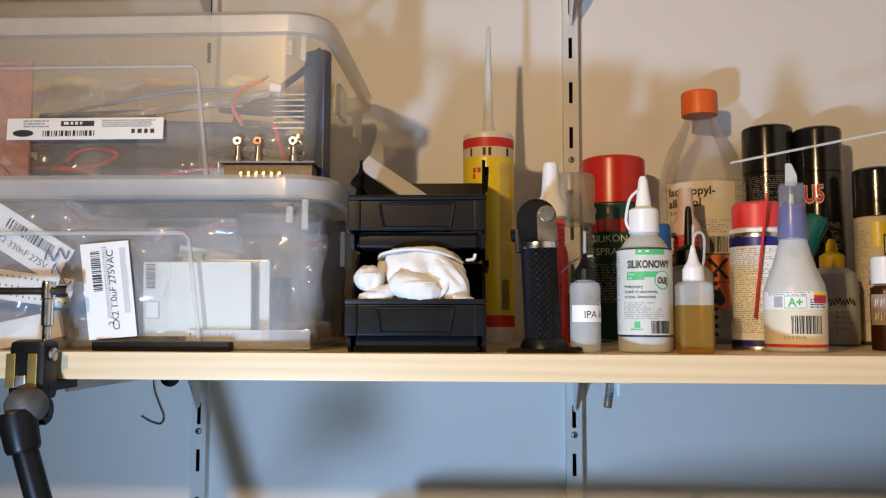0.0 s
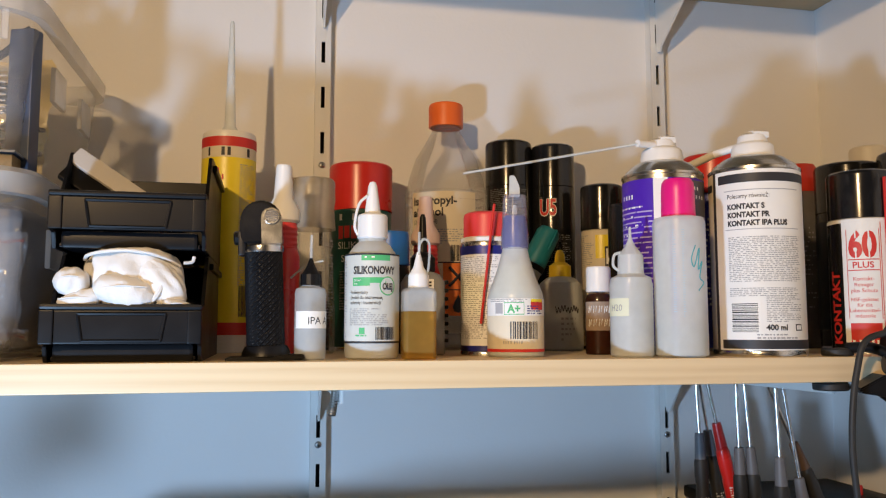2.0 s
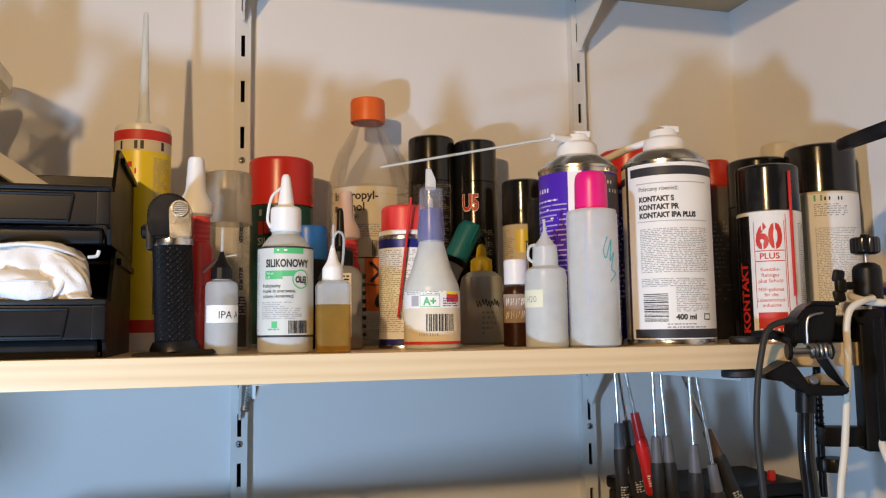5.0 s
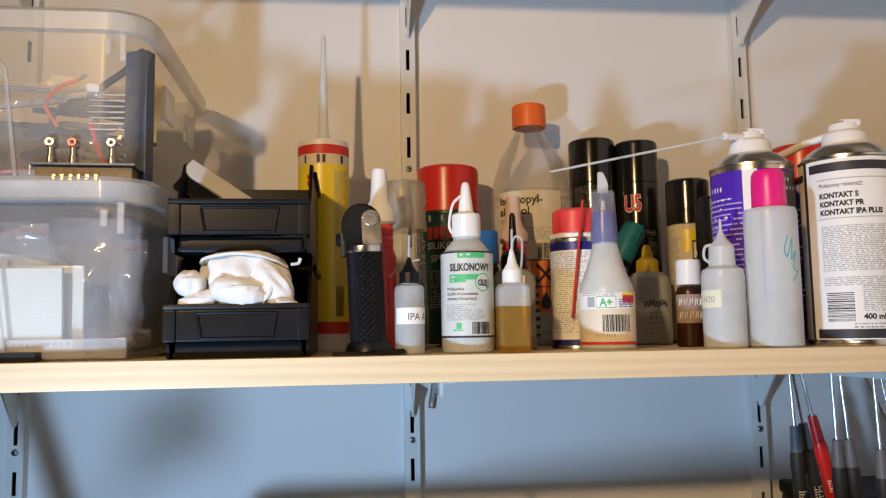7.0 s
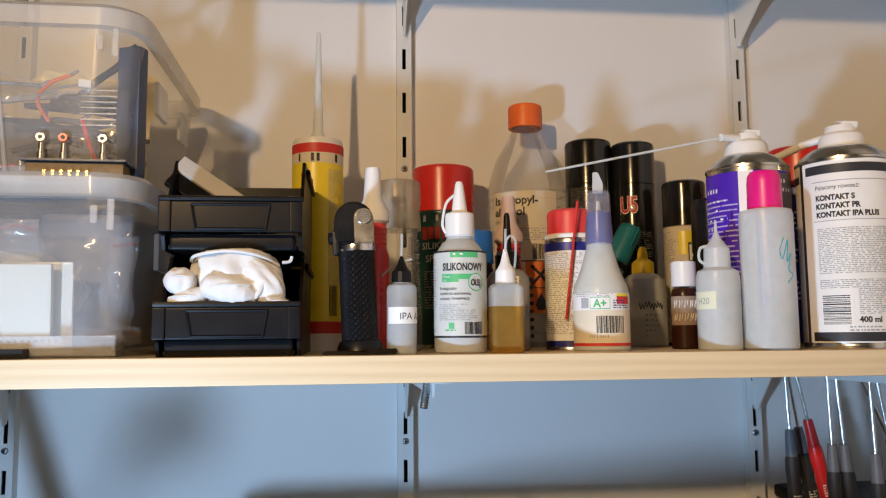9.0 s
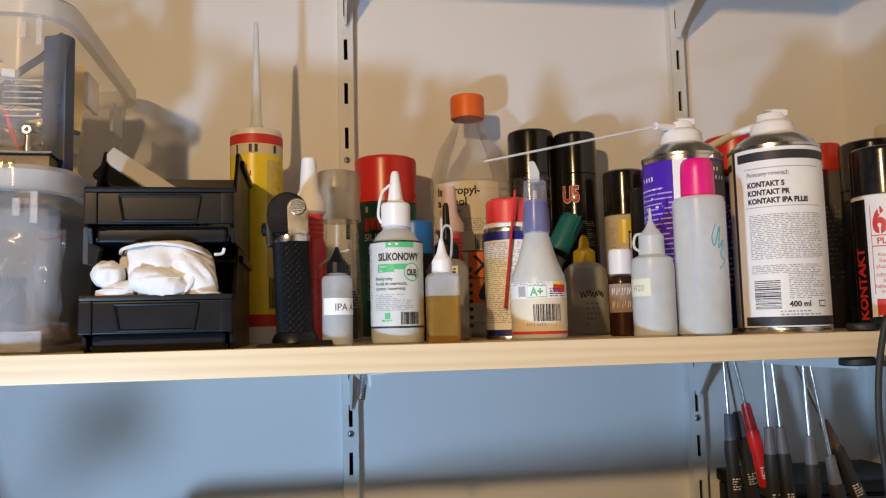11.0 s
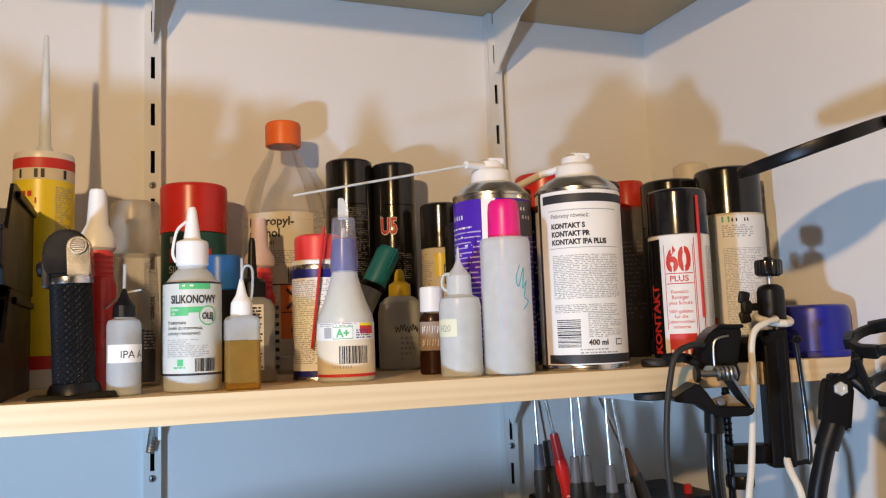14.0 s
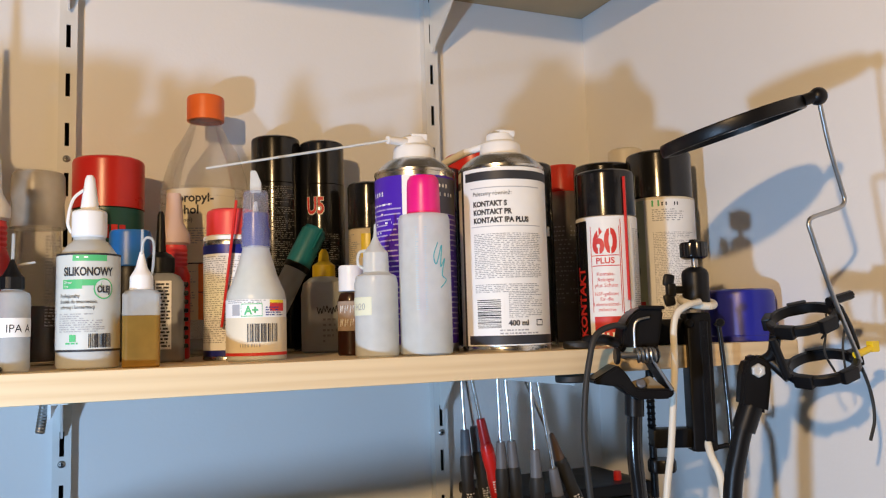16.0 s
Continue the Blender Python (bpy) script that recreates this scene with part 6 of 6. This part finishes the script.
# ---- ball-head post ----
bp = thing("ball_head_mount", 0.5955, 0.575, TOP, "black ball-head mount on a folding black stand", "camera mount", turn=-24)
lathe("thread_knob", [(0, 73), (8, 73), (10.8, 74.5), (11.6, 76), (11.6, 86), (10.4, 87.5), (4, 87), (3.2, 90), (0, 90)], GLOSSBLACK, bp, "ridged round knob", 40, ribs=1, depth=0.05)
lathe("stud", [(2.4, 64), (2.4, 74)], GREYMETAL, bp, "", 14)
lathe("ball_housing", [(0, 30), (10.5, 30), (11.4, 32), (11.4, 60), (10, 63.5), (6, 66), (0, 66)], BLACK, bp, "", 32)
lathe("clamp_stem", [(0, 0), (3.4, 0), (3.4, 10), (0, 10)], BLACK, bp, "", 14, pose(-0.010, 0, 0.047, 0, -90))
rbox("wing_knob", (0.008, 0.010, 0.012), (-0.0215, 0, 0.047), BLACK, bp, bevel=0.0025)
for s in (-1, 1):
    rbox("wing", (0.0095, 0.007, 0.011), pose(-0.0230, 0, 0.047 + s * 0.0085, 0, s * 12, 0), BLACK, bp, bevel=0.0030)
lathe("set_screw", [(0, 0), (2.4, 0), (2.2, 2), (0, 2.4)], GREYMETAL, bp, "", 12, pose(-0.002, -0.0112, 0.037, 90))
rbox("post", (0.021, 0.022, 0.116), (-0.002, 0, -0.031), BLACK, bp, bevel=0.003)
rbox("post_channel", (0.007, 0.004, 0.100), (0.001, -0.0115, -0.030), GLOSSBLACK, bp, bevel=0.001)
for s in (-0.011, 0.015):
    lathe("hinge_screw", [(0, 0), (3.5, 0), (3.5, 3), (2.5, 4), (0, 4)], BLACK, bp, "", 14, pose(s, -0.011, 0.018, 90))
tube("side_rail", [(0.012, -0.008, 0.018), (0.0155, -0.009, 0.008), (0.0195, -0.009, -0.076), (0.0155, -0.008, -0.084), (0.004, -0.006, -0.086)], 0.0021, GLOSSBLACK, bp, seg=10, n=4)
rbox("lower_arm", (0.040, 0.020, 0.016), (-0.024, 0.004, -0.078), BLACK, bp, bevel=0.003)
rbox("clamp_foot", (0.055, 0.060, 0.022), (-0.026, 0.028, 0.0115), BLACK, bp, bevel=0.004)
for k in range(12):
    lathe("thread_turn", [(3.2, 0), (4.0, 1.2), (3.2, 2.4)], BLACK, bp, "", 14, pose(-0.040, 0.016, -0.086 + 0.0052 * k))
lathe("screw_rod", [(0, -130), (3.2, -130), (3.2, -20), (0, -20)], BLACK, bp, "", 14, pose(-0.040, 0.016, 0.0))
lathe("foot_knob", [(0, -108), (11, -108), (12, -106), (12, -99), (11, -97), (0, -97)], BLACK, bp, "", 30, pose(-0.034, 0.012, 0.0), ribs=1, depth=0.06)
wc = thing("white_cable", 0.5945, 0.56, TOP + 0.036, "white cable looped round the mount and hanging down", "cable", turn=0)
tube("loop", [(0.0135 * math.sin(a), 0.013 - 0.0135 * math.cos(a), -0.004 * math.cos(a)) for a in [i * math.pi / 6 for i in range(13)]], 0.0032, CABLE, wc, n=3)
tube("sheath", local(wc, (0.582, 0.556, 1.5260), (0.5669, 0.552, 1.5235), (0.5550, 0.552, 1.5170), (0.5505, 0.552, 1.5038), (0.5500, 0.552, 1.4788), (0.5470, 0.552, 1.4523), (0.5415, 0.552, 1.4088), (0.5350, 0.552, 1.3746), (0.530, 0.552, 1.32)), 0.0028, CABLE, wc)
tube("tail", local(wc, (0.592, 0.568, 1.412), (0.5885, 0.560, 1.4000), (0.5890, 0.552, 1.3858), (0.5915, 0.552, 1.3666), (0.594, 0.552, 1.32)), 0.0031, CABLE, wc)

# ---- helping hand with magnifier ----
ar = thing("holder_arm", 0.573, 0.490, 1.473, "black flexible arm with two clamp rings", "holder arm", turn=-28)
tube("flexible_neck", [(-0.010, 0.0, -0.040), (-0.015, 0, -0.058), (-0.021, 0.0, -0.086), (-0.026, 0.0, -0.150)], 0.0068, BLACK, ar, seg=18)
tube("neck_sleeve", [(-0.004, 0, -0.026), (-0.011, 0, -0.044)], 0.0088, BLACK, ar, seg=20, curved=False)
kn = plate_bm([(-0.014, -0.026), (0.006, -0.032), (0.011, 0.000), (0.009, 0.008), (0.001, 0.012), (-0.007, 0.009), (-0.011, 0.0)], 0.016, 0.0025)
part("knuckle", moved(kn, pose(0, -0.008, 0)), BLACK, ar)
lathe("bolt", [(0, 0), (5.2, 0), (5.2, 2), (4.2, 2.8), (2.2, 2.8), (2.2, 1.6), (0, 1.6)], surface("zinc_bolt", (0.78, 0.78, 0.76), 0.5, metal=0.5), ar, "bright hex bolt", 6, pose(0.0, -0.0085, 0.0, 90))
def clamp_ring(parent, m, r):
    ring = lathe("clamp_ring", [(r - 2.5, -3.6), (r + 1.2, -3.6), (r + 2, -2.6), (r + 2, 2.6), (r + 1.2, 3.6), (r - 2.5, 3.6), (r - 2.5, -3.6)], BLACK, parent, "black open ring", 40, m)
    for k in range(5):
        a = radians(20 + 72 * k)
        rbox("lug", (0.014, 0.0065, 0.0095), pose((r + 1) * 0.001 * math.sin(a), -(r + 1) * 0.001 * math.cos(a), 0, 0, 0, math.degrees(a)), BLACK, ring, bevel=0.0015)
    return ring


clamp_ring(ar, pose(0.031, -0.0176, 0.0367, 17, -15, 0), 23)
clamp_ring(ar, pose(0.045, -0.0100, 0.0015, 17, -14, 0), 24)
tube("link", [(0.006, 0.0, 0.006), (0.012, -0.006, 0.012), (0.013, -0.012, 0.026)], 0.0042, BLACK, ar, seg=14)
tube("link", [(0.010, -0.002, 0.008), (0.017, -0.006, 0.000), (0.022, -0.010, -0.006)], 0.0042, BLACK, ar, seg=14)
tube("ring_strut", local(ar, (0.5600, 0.458, 1.4960), (0.5720, 0.458, 1.4690)), 0.0030, BLACK, ar, seg=10, curved=False)
tube("ring_strut", local(ar, (0.6182, 0.450, 1.5171), (0.6260, 0.450, 1.5040), (0.6311, 0.450, 1.4921), (0.6330, 0.450, 1.4840)), 0.0028, BLACK, ar, seg=10)
tube("rod_clamp", local(ar, (0.6080, 0.450, 1.5215), (0.6290, 0.448, 1.5265)), 0.0034, BLACK, ar, seg=8, curved=False)
tube("thin_lead", local(ar, (0.6045, 0.450, 1.5130), (0.6050, 0.449, 1.5040), (0.5975, 0.449, 1.4953)), 0.0008, RUBBER, ar, seg=6)
tube("thin_lead", local(ar, (0.6030, 0.450, 1.4990), (0.6009, 0.450, 1.4851), (0.6095, 0.450, 1.4714)), 0.0008, RUBBER, ar, seg=6)
tube("thin_lead", local(ar, (0.6230, 0.450, 1.5040), (0.6190, 0.450, 1.4880), (0.6200, 0.450, 1.4730)), 0.0008, RUBBER, ar, seg=6)
tube("thin_lead", local(ar, (0.6260, 0.450, 1.4800), (0.6340, 0.450, 1.4768), (0.6435, 0.450, 1.4567), (0.6459, 0.450, 1.4361), (0.6400, 0.450, 1.4203)), 0.0012, RUBBER, ar, seg=8)

mg = thing("magnifier", 0.584, 0.425, 1.665, "black-rimmed round magnifier on a bent steel rod", "magnifier", turn=0)
tube("rod", [(0.001, 0.0, -0.004), (0.012, 0.004, -0.034), (0.0255, 0.008, -0.062), (0.029, 0.009, -0.070), (0.026, 0.009, -0.0755), (0.012, 0.008, -0.080), (-0.006, 0.007, -0.085), (-0.0095, 0.007, -0.089), (-0.008, 0.007, -0.096), (0.012, 0.010, -0.140), (0.041, 0.016, -0.187)], 0.0016, GREYMETAL, mg, "bent steel rod", n=5)
lathe("collar", [(0, -4), (3, -4), (3, 2), (0, 2)], WHITE, mg, "", 14)
part("ball_joint", blob_bm(0.0064, 0.0064, 0.0064, 0, 1, 0, 3), BLACK, mg)
A, B = Vector((-0.010, 0.004, -0.003)), Vector((-0.057, 0.095, -0.0235))
mid, axis = (A + B) / 2, (B - A).normalized()
R = (B - A).length / 2
sight = (Vector((0.584, 0.425, 1.665)) + mid - Vector((0.115, -0.02, 1.545))).normalized()
up = axis.cross(sight).normalized()
up = up if up.z > 0 else -up
fr = Matrix((axis, up.cross(axis), up)).transposed().to_4x4()
lathe("rim", [((R - 0.004) * 1000, -4.5), (R * 1000, -4.5), (R * 1000 + 0.8, -3), (R * 1000 + 0.8, 3), (R * 1000, 4.5), ((R - 0.004) * 1000, 4.5), ((R - 0.004) * 1000, -4.5)], BLACK, mg, "black plastic rim", 56, Matrix.Translation(mid) @ fr)
lathe("lens", [(0, 2.6), (R * 600, 1.6), ((R - 0.004) * 1000, 0), (R * 600, -1.6), (0, -2.6)], LENSGLASS, mg, "clear lens", 40, Matrix.Translation(mid) @ fr)
tube("handle_stub", [(-0.002, 0.0, 0.0), tuple(A)], 0.0042, BLACK, mg, seg=14, curved=False)
rbox("rim_clip", (0.012, 0.008, 0.007), Matrix.Translation(A + axis * 0.012) @ fr, BLACK, mg, bevel=0.0015)
tube("yellow_clip", local(mg, (0.6215, 0.442, 1.4830), (0.6330, 0.442, 1.4858), (0.6370, 0.442, 1.4872)), 0.0026, YELLOW, mg, "yellow plastic clip", seg=10, curved=False)
rbox("clip_head", (0.007, 0.006, 0.008), local(mg, (0.6400, 0.442, 1.4885))[0], YELLOW, mg, "yellow clip head", bevel=0.001)
